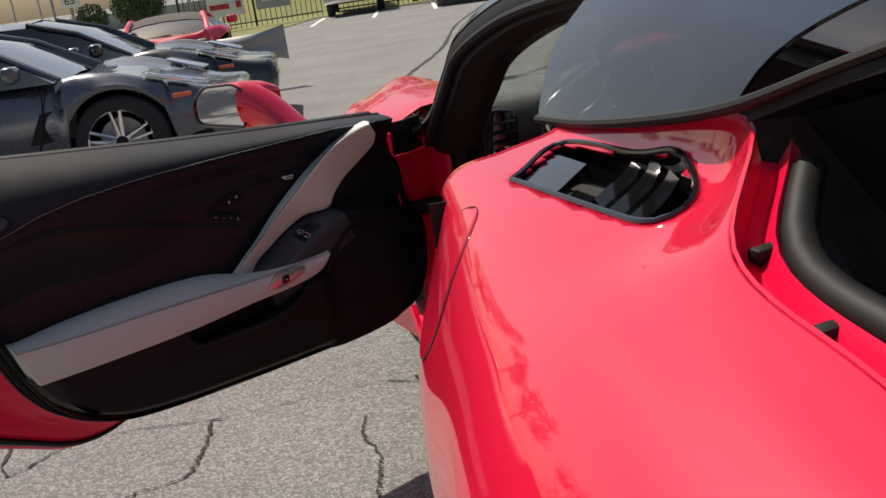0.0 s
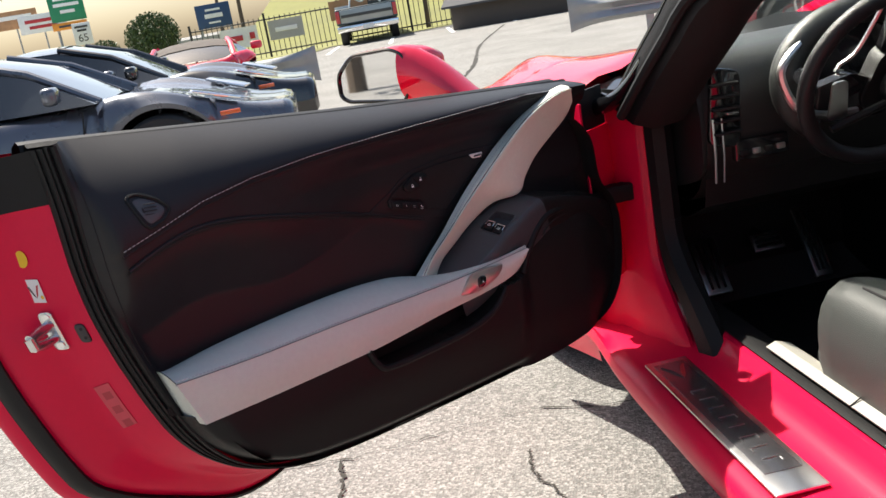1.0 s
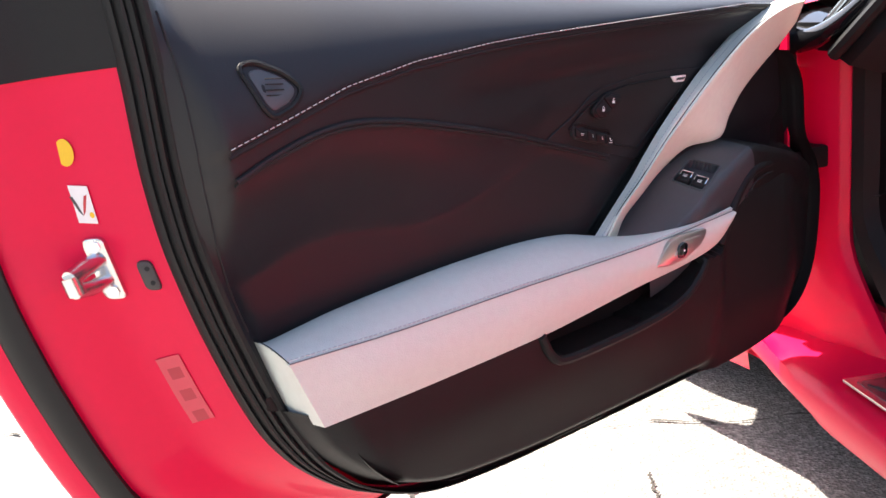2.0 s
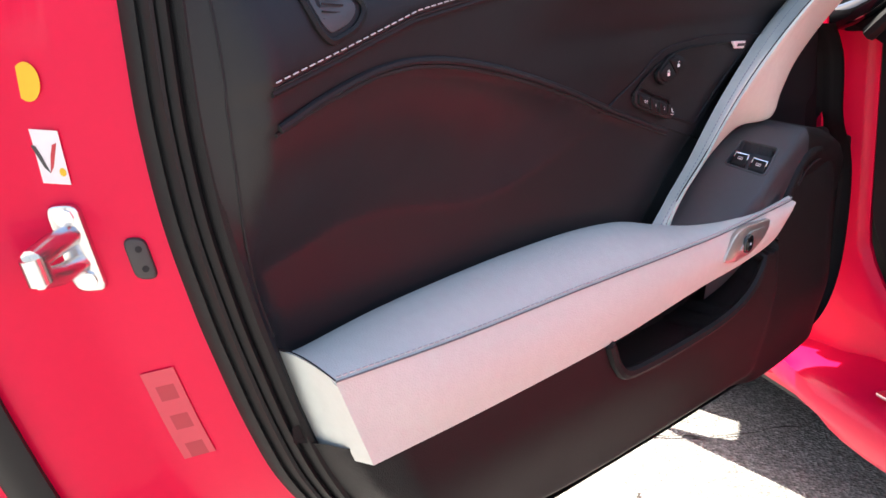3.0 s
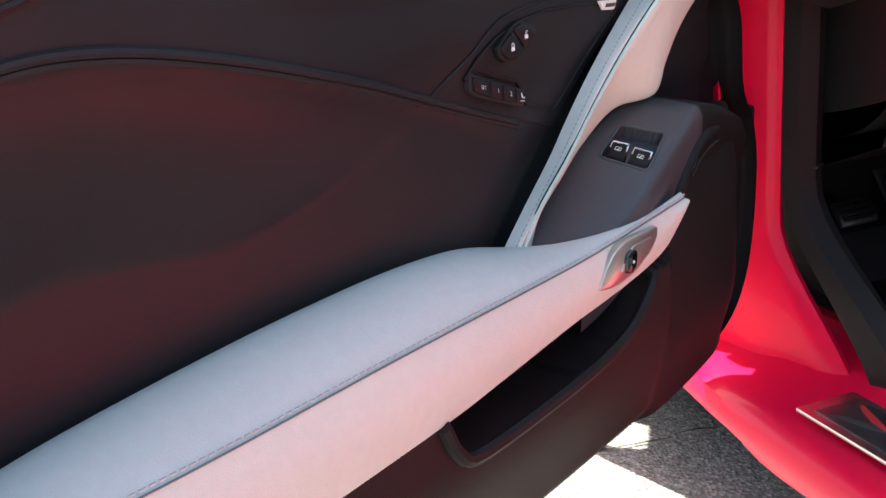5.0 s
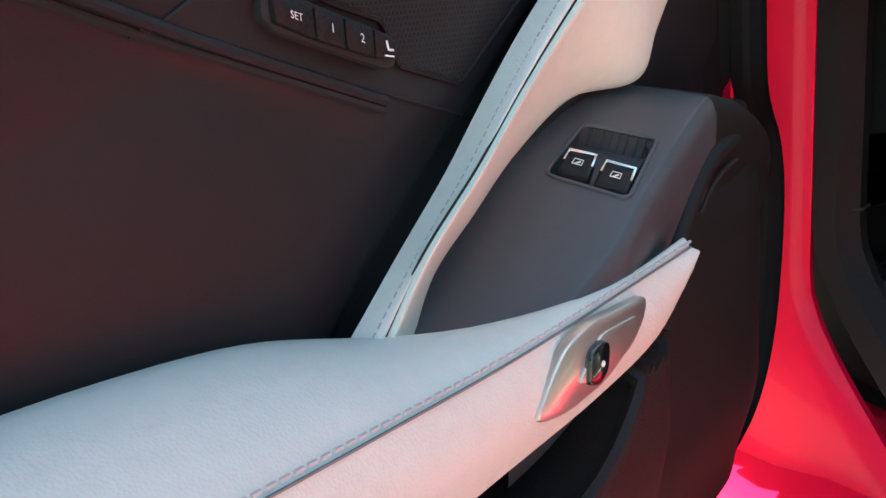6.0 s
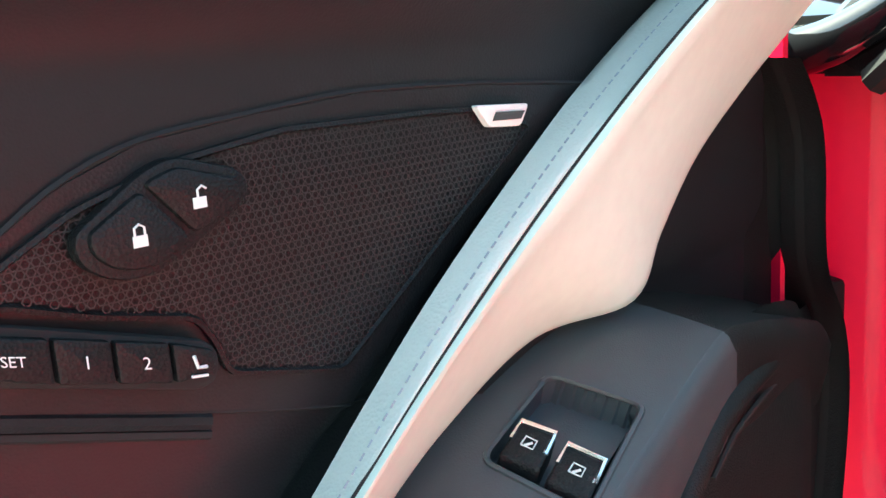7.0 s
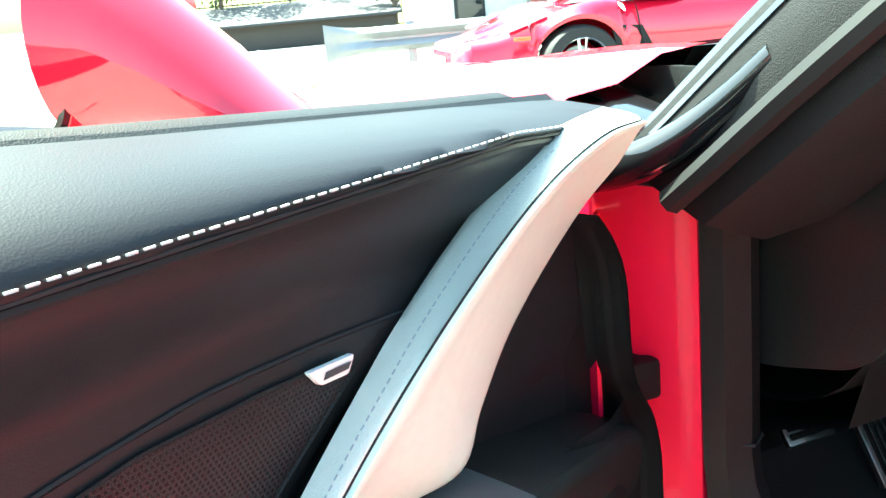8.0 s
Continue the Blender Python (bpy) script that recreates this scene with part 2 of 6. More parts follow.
# ---- places: the car's own axes (right, ahead, up) and the open door's (towards the hinge, inwards, up) ----
CAR_YAW = radians(18.5)
CAR_X, CAR_Y = 0.42, 2.09
HX, HY = math.cos(radians(50)), math.sin(radians(50))


def cp(x, y, z):
    return Vector((CAR_X + x * math.cos(CAR_YAW) - y * math.sin(CAR_YAW), CAR_Y + x * math.sin(CAR_YAW) + y * math.cos(CAR_YAW), z))


def dp(u, w, z):
    return Vector((HX * (u + 0.65) + HY * (w - 0.955), HY * (u + 0.65) - HX * (w - 0.955), z))


CARM = Matrix.LocRotScale((CAR_X, CAR_Y, 0), Euler((0, 0, CAR_YAW)), None)
MID = 0.80  # the car's middle line

# ---- the red car ----
car = thing("sports_car", "glossy red two-seat sports coupe with its driver door wide open", "car")


def lerp_table(table, x):
    xs = [r[0] for r in table]
    return [float(np.interp(x, xs, [r[1][k] for r in table])) for k in range(len(table[0][1]))]


# Left flank behind the door: for each y, the profile (x, z) from the deck edge down to the sill.
Q = [
    (-2.95, [.14, .96, .10, .945, .04, .93, -.02, .89, -.05, .80, -.055, .62, .0, .36]),
    (-2.70, [.02, 1.005, -.02, 1.0, -.08, .985, -.145, .94, -.19, .86, -.205, .70, -.10, .32]),
    (-2.35, [-.05, 1.043, -.075, 1.039, -.115, 1.025, -.175, .985, -.232, .90, -.252, .77, -.22, .64]),
    (-2.15, [-.04, 1.050, -.065, 1.046, -.11, 1.033, -.168, .997, -.23, .91, -.253, .79, -.22, .70]),
    (-1.95, [-.025, 1.058, -.05, 1.051, -.09, 1.037, -.155, 1.008, -.225, .92, -.25, .80, -.22, .73]),
    (-1.80, [.062, 1.115, .035, 1.060, -.04, 1.034, -.145, 1.008, -.215, .92, -.245, .78, -.22, .69]),
    (-1.62, [.052, 1.095, .030, 1.056, -.04, 1.035, -.140, 1.010, -.20, .92, -.235, .78, -.20, .50]),
    (-1.48, [.032, 1.071, .012, 1.049, -.05, 1.033, -.135, 1.010, -.182, .92, -.22, .75, -.14, .26]),
    (-1.34, [.02, 1.055, .0, 1.043, -.06, 1.03, -.133, 1.009, -.163, .922, -.203, .70, -.12, .22]),
]
Q = [(r[0], list(r[1:])) for r in spline([(y, *v) for y, v in Q], 70)]


def flank(y, s):
    """A point of the left rear flank: y along the car, s from 0 (deck edge) to 6 (sill)."""
    v = lerp_table(Q, y)
    pts = [(v[2 * k], v[2 * k + 1]) for k in range(7)]
    ext = [(2 * pts[0][0] - pts[1][0], 2 * pts[0][1] - pts[1][1])] + pts + [(2 * pts[-1][0] - pts[-2][0], 2 * pts[-1][1] - pts[-2][1])]
    k = min(5, int(s))
    t = s - k
    o = []
    for c in (0, 1):
        a, b, d, e = (ext[k + q][c] for q in range(4))
        o.append(0.5 * (2 * b + (d - a) * t + (2 * a - 5 * b + 4 * d - e) * t * t + (3 * b - a - 3 * d + e) * t ** 3))
    return o[0], y, o[1]


def flank_at(y, z):
    """The flank's point at height z on its outer side."""
    lo, hi = 2.2, 5.6
    for _ in range(30):
        m = (lo + hi) / 2
        if flank(y, m)[2] > z:
            lo = m
        else:
            hi = m
    return flank(y, lo)


VENT = [(-.084, -1.505), (-.004, -1.425), (.030, -1.60), (.046, -1.69), (.022, -1.775), (-.022, -1.792), (-.045, -1.70)]


def deck_z(x, y):
    lo, hi = 0.0, 3.4
    for _ in range(26):
        m = (lo + hi) / 2
        if flank(y, m)[0] > x:
            lo = m
        else:
            hi = m
    return flank(y, lo)[2]


ys = [y for y in np.linspace(-2.95, -1.342, 92)]
ss = np.linspace(0, 6, 56)
bm = bmesh.new()
grid = [[bm.verts.new(cp(*flank(y, s))) for s in ss] for y in ys]
loops = [[flank(y, s) for s in ss] for y in ys]
for i in range(len(ys) - 1):
    for j in range(len(ss) - 1):
        c = [(loops[i][j][k] + loops[i + 1][j + 1][k]) / 2 for k in range(3)]
        if c[2] > 0.98 and inside(VENT, c[0], c[1]):
            continue
        if c[1] > -1.392 and 0.935 < c[2] < 0.985:
            continue
        bm.faces.new((grid[i][j], grid[i + 1][j], grid[i + 1][j + 1], grid[i][j + 1]))
for v in [v for v in bm.verts if not v.link_faces]:
    bm.verts.remove(v)
quarter = part("rear_fender", bm, RED, car, "glossy red rear fender with tree reflections", sharp=60)
quarter.modifiers.new("thick", "SOLIDIFY").thickness = 0.004

# jamb that closes the fender towards the door opening, cut away at the handle recess
for lo_z, hi_z in ((.985, 1.2), (.0, .935)):
    rim = [p for p in (flank(-1.342, q) for q in ss) if lo_z <= p[2] <= hi_z]
    rows = [[cp(x, y, z) for x, y, z in rim],
            [cp(min(x + .05, .02), -1.365, z) for x, y, z in rim],
            [cp(min(x + .13, .05), -1.36, z) for x, y, z in rim],
            [cp(max(x + .14, .05), -1.40, z) for x, y, z in rim]]
    part("latch_pillar", loft(rows), RED_JAMB, car, "red painted latch pillar")
rows = [[cp(-.17 + k * .035, -1.396, .99 - q * .0145) for k in range(7)] for q in range(5)]
part("handle_recess", solid(loft(rows), .002), PLASTIC, car, "dark recess of the door handle")


# fuel door, lying a little proud in a dark round gap
def on_flank(a, b, out=0.0):
    """(a along, b up) from the fuel door's middle, on the flank."""
    y, z = -1.545 + a, .935 + b
    x = flank_at(y, z)[0]
    return cp(x - out, y, z + out * 0.4)


ring = [on_flank(.083 * math.cos(t), .078 * math.sin(t), .0006) for t in np.linspace(0, 2 * math.pi, 49)]
fuel = part("fuel_door", loft([[on_flank(r * .083 * math.cos(t), r * .078 * math.sin(t), .0022 if r < .98 else .0002) for t in np.linspace(0, 2 * math.pi, 49)] for r in (.0, .25, .5, .75, .94, .975, .985)]), RED, car, "round red fuel filler door")
part("gap", tube(ring, .0006, 5), SEAM, fuel)

# air intake on the haunch
vent_loop = [(a, b, deck_z(a, b)) for a, b in spline(VENT + VENT[:1], 60)]
vent = part("air_intake", loft([[cp(a, b, z - .055) for a, b, z in vent_loop], [cp(a, b, z - .002) for a, b, z in vent_loop]], cap=False), GLOSS, car, "gloss black air intake with angled blades")
part("frame", tube([cp(a, b, z + .001) for a, b, z in vent_loop], .0038, 8), GLOSS, vent)
bmv = bmesh.new()
bmv.faces.new([bmv.verts.new(cp(a, b, z - .05)) for a, b, z in vent_loop[:-1]])
part("backing", bmv, PLASTIC, vent)
for k, yy in enumerate((-1.735, -1.69, -1.645)):
    rows = []
    for q in np.linspace(0, 1, 12):
        x = -.03 + .07 * q
        y0 = yy + .06 * q
        z0 = deck_z(x, y0) - .012
        rows.append([cp(x, y0 + .030, z0 - .034), cp(x, y0 + .012, z0 - .006), cp(x, y0, z0), cp(x, y0 - .014, z0 - .006), cp(x, y0 - .02, z0 - .03)])
    part("blade", solid(loft(rows), .003), GLOSS, vent)
part("cover_panel", loft([[cp(x, y, deck_z(x, y) - .004) for x, y in [(-.08 + .07 * q + .012 * p, -1.505 + .075 * q - .10 * p) for q in np.linspace(0.05, .9, 8)]] for p in np.linspace(.08, 1, 6)]), GLOSS, vent)

# quarter window, roof and rear opening
wb = [(.012, -1.25, 1.047), (.02, -1.45, 1.068), (.035, -1.65, 1.098), (.05, -1.80, 1.128)]
wt = [(.19, -.98, 1.195), (.21, -1.25, 1.21), (.22, -1.50, 1.215), (.19, -1.78, 1.20)]
rows = [[cp(*[b[k] + (t[k] - b[k]) * q + (.02 * math.sin(q * math.pi) * (-1 if k == 0 else .3 if k == 2 else 0)) for k in range(3)]) for b, t in zip(spline(wb, 16), spline(wt, 16))] for q in np.linspace(0, 1, 8)]
part("quarter_window", solid(loft(rows), .004), TINT, car, "dark tinted quarter window reflecting a building")
part("window_seal", tube([cp(*p) for p in spline(wb + [(.09, -1.90, 1.165), (.15, -2.02, 1.21)], 40)], .006, 8), RUBBER, car, "black rubber window seal")
rows = [[cp(*p) for p in spline([(.055, -1.81, 1.125), (.10, -1.93, 1.17), (.20, -2.12, 1.23)], 14)],
        [cp(*p) for p in spline([(.11, -1.80, 1.12), (.20, -1.92, 1.16), (.34, -2.12, 1.21)], 14)],
        [cp(*p) for p in spline([(.16, -1.84, 1.03), (.28, -1.95, 1.04), (.45, -2.15, 1.05)], 14)]]
part("hatch_pillar", solid(loft(rows), .01), PLASTIC, car, "black trimmed rear pillar")
gut = [(.04, -1.83, 1.10), (.028, -1.88, 1.07), (.02, -1.95, 1.04), (.0, -2.1, 1.02), (-.01, -2.3, 1.015), (.02, -2.6, 1.0)]
rows = []
for a, b, c in spline(gut, 30):
    e = flank(b, 0)
    rows.append([cp(*e), cp(e[0] + .003, b, e[2] + .001), cp(e[0] + .008, b, e[2] - .022), cp(e[0] + .022, b, e[2] - .026), cp(e[0] + .034, b, e[2] - .008), cp(e[0] + .042, b, e[2] - .02)])
part("hatch_gutter", loft(rows), RED_JAMB, car, "red painted rain channel of the open hatch")
for y in (-1.93, -2.05):
    e = flank(y, 0)
    part("bump_stop", block((-.012, -.007, -.006), (.012, .007, .006), .004, Matrix.Translation(cp(e[0] + .026, y, e[2] - .018)) @ Euler((0, 0, .6)).to_matrix().to_4x4()), RUBBER, car, "black rubber bump stop")
part("hatch_seal", tube([cp(flank(y, 0)[0] + .052 + .05 * max(0, (-y - 2.0)), y, flank(y, 0)[2] - .014) for y in np.linspace(-1.86, -2.75, 30)], .014, 10), RUBBER, car, "black rubber hatch seal")
rows = [[cp(x, y, z) for x, z in ((flank(y, 0)[0] + .045, flank(y, 0)[2] - .03), (.08, .97), (.22, .90), (.32, .72), (.55, .66), (1.05, .66), (1.3, .75), (1.5, 1.0))] for y in np.linspace(-1.5, -2.8, 12)]
part("cargo_trim", loft(rows), CARPET, car, "black cargo area lining")
ringc = [cp(.26 + .13 * math.cos(t), -2.10 + .17 * math.sin(t), .955 - .02 * math.sin(t)) for t in np.linspace(0, 2 * math.pi, 33)]
part("cargo_ring", tube(ringc, .016, 8), RUBBER, car, "round black trim ring in the cargo area")
rows = []
for y, zc, hw in ((-.62, 1.13, .50), (-.75, 1.185, .55), (-.95, 1.225, .58), (-1.2, 1.24, .59), (-1.5, 1.23, .58), (-1.80, 1.195, .56)):
    rows.append([cp(MID + hw * math.sin(a), y, zc - .06 + .06 * math.cos(a * 1.0) - .02 * (abs(a) > 1.3)) for a in np.linspace(-1.5, 1.5, 17)])
part("roof", solid(loft(rows), .02), GLOSS, car, "black roof panel")
part("roof_lining", loft([[p - Vector((0, 0, .03)) for p in r] for r in rows]), FABRIC, car)


def front_section(y, top):
    """Half profile of the front body on the driver side: list of (x, z)."""
    k = smooth01(0.0, 1.55, y)
    out = -.02 + .10 * smooth01(.95, 1.55, y) - .16 * math.exp(-((y - .55) / .4) ** 2)
    crest = .915 - .06 * smooth01(.15, -.05, y) - .20 * smooth01(.75, 1.6, y)
    arch = .35 + math.sqrt(max(0, .36 ** 2 - (y - .86) ** 2)) if abs(y - .86) < .36 else .20
    hood = top
    zmid = max(arch + .02, .62 - .1 * k)
    return [(MID, hood), (.62, hood - .002), (.40, hood + .006), (.24, hood + .012), (.14, hood + .035), (.05, crest - .004), (-.01, crest - .012), (out * .5 - .05, crest - .06), (out - .06, max(zmid + .1, crest - .16)), (out - .06, zmid + .02), (out - .04, (zmid + arch) / 2), (out - .02, arch)]


rows = []
for y in np.linspace(.10, 1.55, 44):
    top = .90 - .05 * smooth01(.1, .8, y) - .24 * smooth01(.7, 1.6, y)
    half = front_section(y, top)
    pts = spline(half, 28)
    rows.append([cp(x, y, z) for x, z in pts])
hood = part("front_body", loft(rows), RED, car, "glossy red hood and front fender", sharp=60)
rows2 = []
for y in np.linspace(.10, 1.55, 30):
    top = .90 - .05 * smooth01(.1, .8, y) - .24 * smooth01(.7, 1.6, y)
    rows2.append([cp(2 * MID - x, y, z) for x, z in spline(front_section(y, top), 20)])
part("front_body", loft(rows2), RED, car)
rows = [[cp(x, 1.55 + d, z * s) for x, z in [(2 * MID - a, b) for a, b in front_section(1.55, .61)[::-1]] + front_section(1.55, .61)] for d, s in ((0, 1), (.05, .8), (.06, .5))]
part("nose", loft(rows), RED, car)
# far side and tail
rows = []
for y in np.linspace(-2.95, -1.34, 40):
    rows.append([cp(2 * MID - flank(y, s)[0], y, flank(y, s)[2]) for s in np.linspace(0, 6, 20)])
part("rear_fender", loft(rows), RED, car)
rows = [[cp(2 * MID - a, y, z) for a, z in ((.0, 1.0), (-.09, .93), (-.16, .8), (-.17, .55), (-.10, .24), (-.02, .22))] for y in np.linspace(-1.34, .10, 12)]
part("passenger_door", loft(rows), RED, car, "closed red passenger door")
part("passenger_trim", loft([[cp(2 * MID - a, y, z) for a, z in ((.02, .99), (.06, .93), (.08, .70), (.14, .58), (.13, .30), (.16, .2))] for y in np.linspace(-1.6, .40, 10)]), LEATHER, car, "black leather passenger door trim")
rows = []
for z, yb in ((.95, -2.93), (.86, -2.99), (.70, -3.0), (.5, -2.98), (.34, -2.9)):
    rows.append([cp(x, yb + .12 * ((x - MID) / .85) ** 2, z) for x in np.linspace(-.05, 2 * MID + .05, 20)])
part("tail", loft(rows), RED, car, "red tail panel")
rows = [[cp(x, y, .955 + .02 * math.cos((x - MID) * 2) + (.03 if y > -2.8 else 0)) for x in np.linspace(.08, 2 * MID - .08, 12)] for y in (-2.72, -2.82, -2.95)]
part("tail", loft(rows), RED, car)
part("underbody", block((-.02, -2.8, .16), (1.62, 1.4, .24), .03, CARM), PLASTIC, car)


def wheel(parent, r, width, m, rim_mat=CHROME, spokes=5):
    """A wheel about the local x axis, standing at m: tyre, rim with spokes, hub cap."""
    prof = [(-.5, .70), (-.5, .93), (-.40, .985), (-.2, 1), (.2, 1), (.40, .985), (.5, .93), (.5, .70)]
    rows = [[m @ Vector((a * width, b * r * math.cos(t), b * r * math.sin(t))) for a, b in prof] for t in np.linspace(0, 2 * math.pi, 37)]
    w = part("wheel", loft(rows), TYRE, parent, "black tyre on a polished spoked rim")
    prof = [(.48, .72), (.5, .70), (.46, .67), (.1, .65), (-.4, .66)]
    rows = [[m @ Vector((-a * width, b * r * math.cos(t), b * r * math.sin(t))) for a, b in prof] for t in np.linspace(0, 2 * math.pi, 37)]
    part("rim", loft(rows), rim_mat, w)
    for k in range(spokes):
        a = 2 * math.pi * k / spokes + .3
        bm = bmesh.new()
        for d in (-.16, .16):
            p0 = m @ Vector((-.36 * width, .12 * r * math.cos(a + d * 2), .12 * r * math.sin(a + d * 2)))
            p1 = m @ Vector((-.46 * width, .68 * r * math.cos(a + d), .68 * r * math.sin(a + d)))
            tube([p0, p0 * .5 + p1 * .5, p1], .05 * r, 6, bm, r_end=.035 * r)
        part("spoke", bm, rim_mat, w)
    part("hub_cap", tube([m @ Vector((-.28 * width, 0, 0)), m @ Vector((-.44 * width, 0, 0))], .13 * r, 14), PLASTIC, w)
    part("brake_disc", tube([m @ Vector((.0 * width, 0, 0)), m @ Vector((.08 * width, 0, 0))], .5 * r, 20), STEEL, w)
    return w


for x, y in ((.03, .86), (-.09, -2.02)):
    wheel(car, .345, .27, CARM @ Matrix.Translation((x, y, .345)), GLOSS)
    wheel(car, .345, .27, CARM @ Matrix.Translation((2 * MID - x, y, .345)) @ Euler((0, 0, math.pi)).to_matrix().to_4x4(), GLOSS)

# sill with its tread plate
sill_prof = [(-.02, .17), (-.085, .20), (-.115, .255), (-.108, .285), (-.085, .297), (-.02, .303), (.03, .306), (.065, .318), (.085, .345), (.10, .352), (.115, .34), (.12, .25)]
rows = []
for y in np.linspace(-1.40, .20, 40):
    front, back = smooth01(-.22, .05, y), smooth01(-1.1, -1.38, y)
    rows.append([cp(x + .035 * front * (i < 6) - .06 * back * (i < 5), y, z + (.03 * front ** 2 + .03 * back) * (2 < i < 9)) for i, (x, z) in enumerate(spline(sill_prof, 26))])
part("sill", loft(rows), RED_JAMB, car, "glossy red door sill")
part("sill_trim", loft([[cp(x, y, z) for x, z in ((.10, .356), (.125, .362), (.165, .35), (.175, .27))] for y in np.linspace(-1.38, -.02, 20)]), PLASTIC, car, "black sill carpet edge")
part("sill_cover", solid(loft([[cp(x, y, z) for x, z in ((.115, .372), (.135, .38), (.165, .37), (.185, .30))] for y in np.linspace(-1.35, -.40, 16)]), .004), material("pale_grey_vinyl", (.36, .35, .31), .5, bump=.2, bscale=500), car, "light grey sill cover beside the seat")
part("cover_joint", tube([cp(.113, -.70, .372), cp(.135, -.70, .384), cp(.168, -.70, .372)], .0015, 5), SEAM, car)
plate = part("tread_plate", block((-.079, -.81, .306), (.012, -.225, .3125), .002, CARM), SILVER, car, "brushed metal tread plate with dark inlay")
part("inlay", block((-.066, -.745, .3127), (.000, -.245, .3137), .0004, CARM), material("plate_inlay", (.16, .16, .17), .25, .8, var=.05), plate)
for k in range(8):
    y = -.40 - k * .043
    bm = tube([cp(-.048, y, .3141), cp(-.017, y, .3141)], .0014, 4)
    if k % 3 != 1:
        tube([cp(-.048, y - .014, .3141), cp(-.048, y, .3141)], .0014, 4, bm)
    if k % 2:
        tube([cp(-.017, y - .014, .3141), cp(-.017, y, .3141)], .0014, 4, bm)
    part("lettering_bar", bm, SILVER, plate)
for k, mt in ((0, PRINT), (1, PRINT_RED)):
    s = 1 if k else -1
    out = [(-.033, -.335), (-.033 + s * .010, -.315), (-.033 + s * .026, -.265), (-.033 + s * .022, -.262), (-.033 + s * .014, -.275), (-.033 + s * .004, -.30)]
    part("emblem_flag", slab(out, .3135, .0008, lambda a, b, c: cp(a, b, c)), mt, plate)

# hinge pillar, its check strap, and the dark trim behind it
rows = []
for z in np.linspace(.22, .826, 22):
    b = smooth01(.50, .24, z)
    rows.append([cp(-.045 - .03 * b, .16, z), cp(-.03 - .03 * b, .085, z), cp(-.012 - .02 * b, .045, z), cp(.0 - .01 * b, .0 - .06 * b, z), cp(.016, -.012 - .10 * b, z), cp(.024, -.024 - .14 * b, z), cp(.032, -.03 - .16 * b, z), cp(.044, -.034 - .18 * b, z), cp(.054, -.028 - .18 * b, z), cp(.066, .02 - .16 * b, z)])
part("hinge_pillar", loft(rows), RED_JAMB, car, "red painted hinge pillar")
part("pillar_cover", solid(loft([[cp(x, y, z) for x, y in ((-.02, .10), (-.008, .03), (.006, -.02), (.030, -.052), (.060, -.066), (.095, -.07), (.12, -.06), (.16, .10))] for z in (.824, .845, .872)]), .004), PLASTIC, car, "black trim over the hinge pillar")
part("check_strap", block((-.10, -.02, .620), (.012, .02, .66), .005, CARM), PLASTIC, car, "black door check strap")
rows = []
for z in np.linspace(.22, .86, 24):
    b = smooth01(.55, .26, z)
    rows.append([cp(.046, -.034 - .20 * b, z), cp(.058, -.052 - .24 * b, z), cp(.085, -.057 - .26 * b, z), cp(.105, -.045 - .24 * b, z), cp(.118, .0 - .15 * b, z), cp(.135, .12 - .05 * b, z), cp(.16, .38, z)])
kick = part("kick_panel", loft(rows), PLASTIC, car, "black kick panel and door seal")
part("seam", tube([cp(.057, -.040, .567), cp(.085, -.060, .567), cp(.106, -.047, .567), cp(.118, -.0, .567)], .0018, 5), SEAM, kick)

# windscreen pillar, cowl and windscreen
apillar = [(.030, -.075, .835), (.036, -.115, .866), (.051, -.195, .932), (.068, -.285, 1.002), (.090, -.385, 1.078), (.150, -.58, 1.150), (.205, -.82, 1.190), (.235, -1.05, 1.205), (.24, -1.3, 1.20)]
rows = []
for x, y, z in spline(apillar, 30):
    rows.append([cp(x - .03, y + .07, z + .03), cp(x - .045, y + .03, z), cp(x - .03, y - .025, z - .03), cp(x + .01, y - .05, z - .045), cp(x + .07, y - .06, z - .035), cp(x + .095, y + .02, z + .01), cp(x + .04, y + .08, z + .045)])
part("windscreen_pillar", loft(rows, True, True), PLASTIC, car, "black windscreen pillar with rubber seal")
part("pillar_seal", tube([cp(x - .043, y - .0, z - .012) for x, y, z in spline(apillar, 30)], .012, 8), RUBBER, car)
part("pillar_moulding", solid(loft([[cp(x - .036, y + .055, z + .024) for x, y, z in spline(apillar, 30)], [cp(x - .02, y + .075, z + .04) for x, y, z in spline(apillar, 30)]]), .003), GLOSS, car, "gloss black windscreen moulding")
rows = []
for q in np.linspace(0, 1, 14):
    row = []
    for x in np.linspace(-1, 1, 22):
        y = .40 - .86 * q + (-.42 + .30 * q) * x * x
        z = .88 + .30 * q ** .85 - .02 * x * x * q
        row.append(cp(MID + x * (.78 - .17 * q), y, z))
    rows.append(row)
screen = part("windscreen", solid(loft(rows), .004), GLASS, car, "raked clear windscreen")
screen.visible_shadow = False
rows = [[cp(-.03, .08, .835), cp(-.025, -.03, .85), cp(.02, -.06, .862), cp(.06, -.03, .875)], [cp(-.02, .17, .86), cp(-.005, .10, .875), cp(.03, .06, .885), cp(.07, .08, .89)], [cp(.02, .22, .89), cp(.04, .18, .893), cp(.07, .16, .895), cp(.11, .2, .895)]]
part("cowl_corner", solid(loft(rows), .012), GLOSS, car, "gloss black cowl corner")
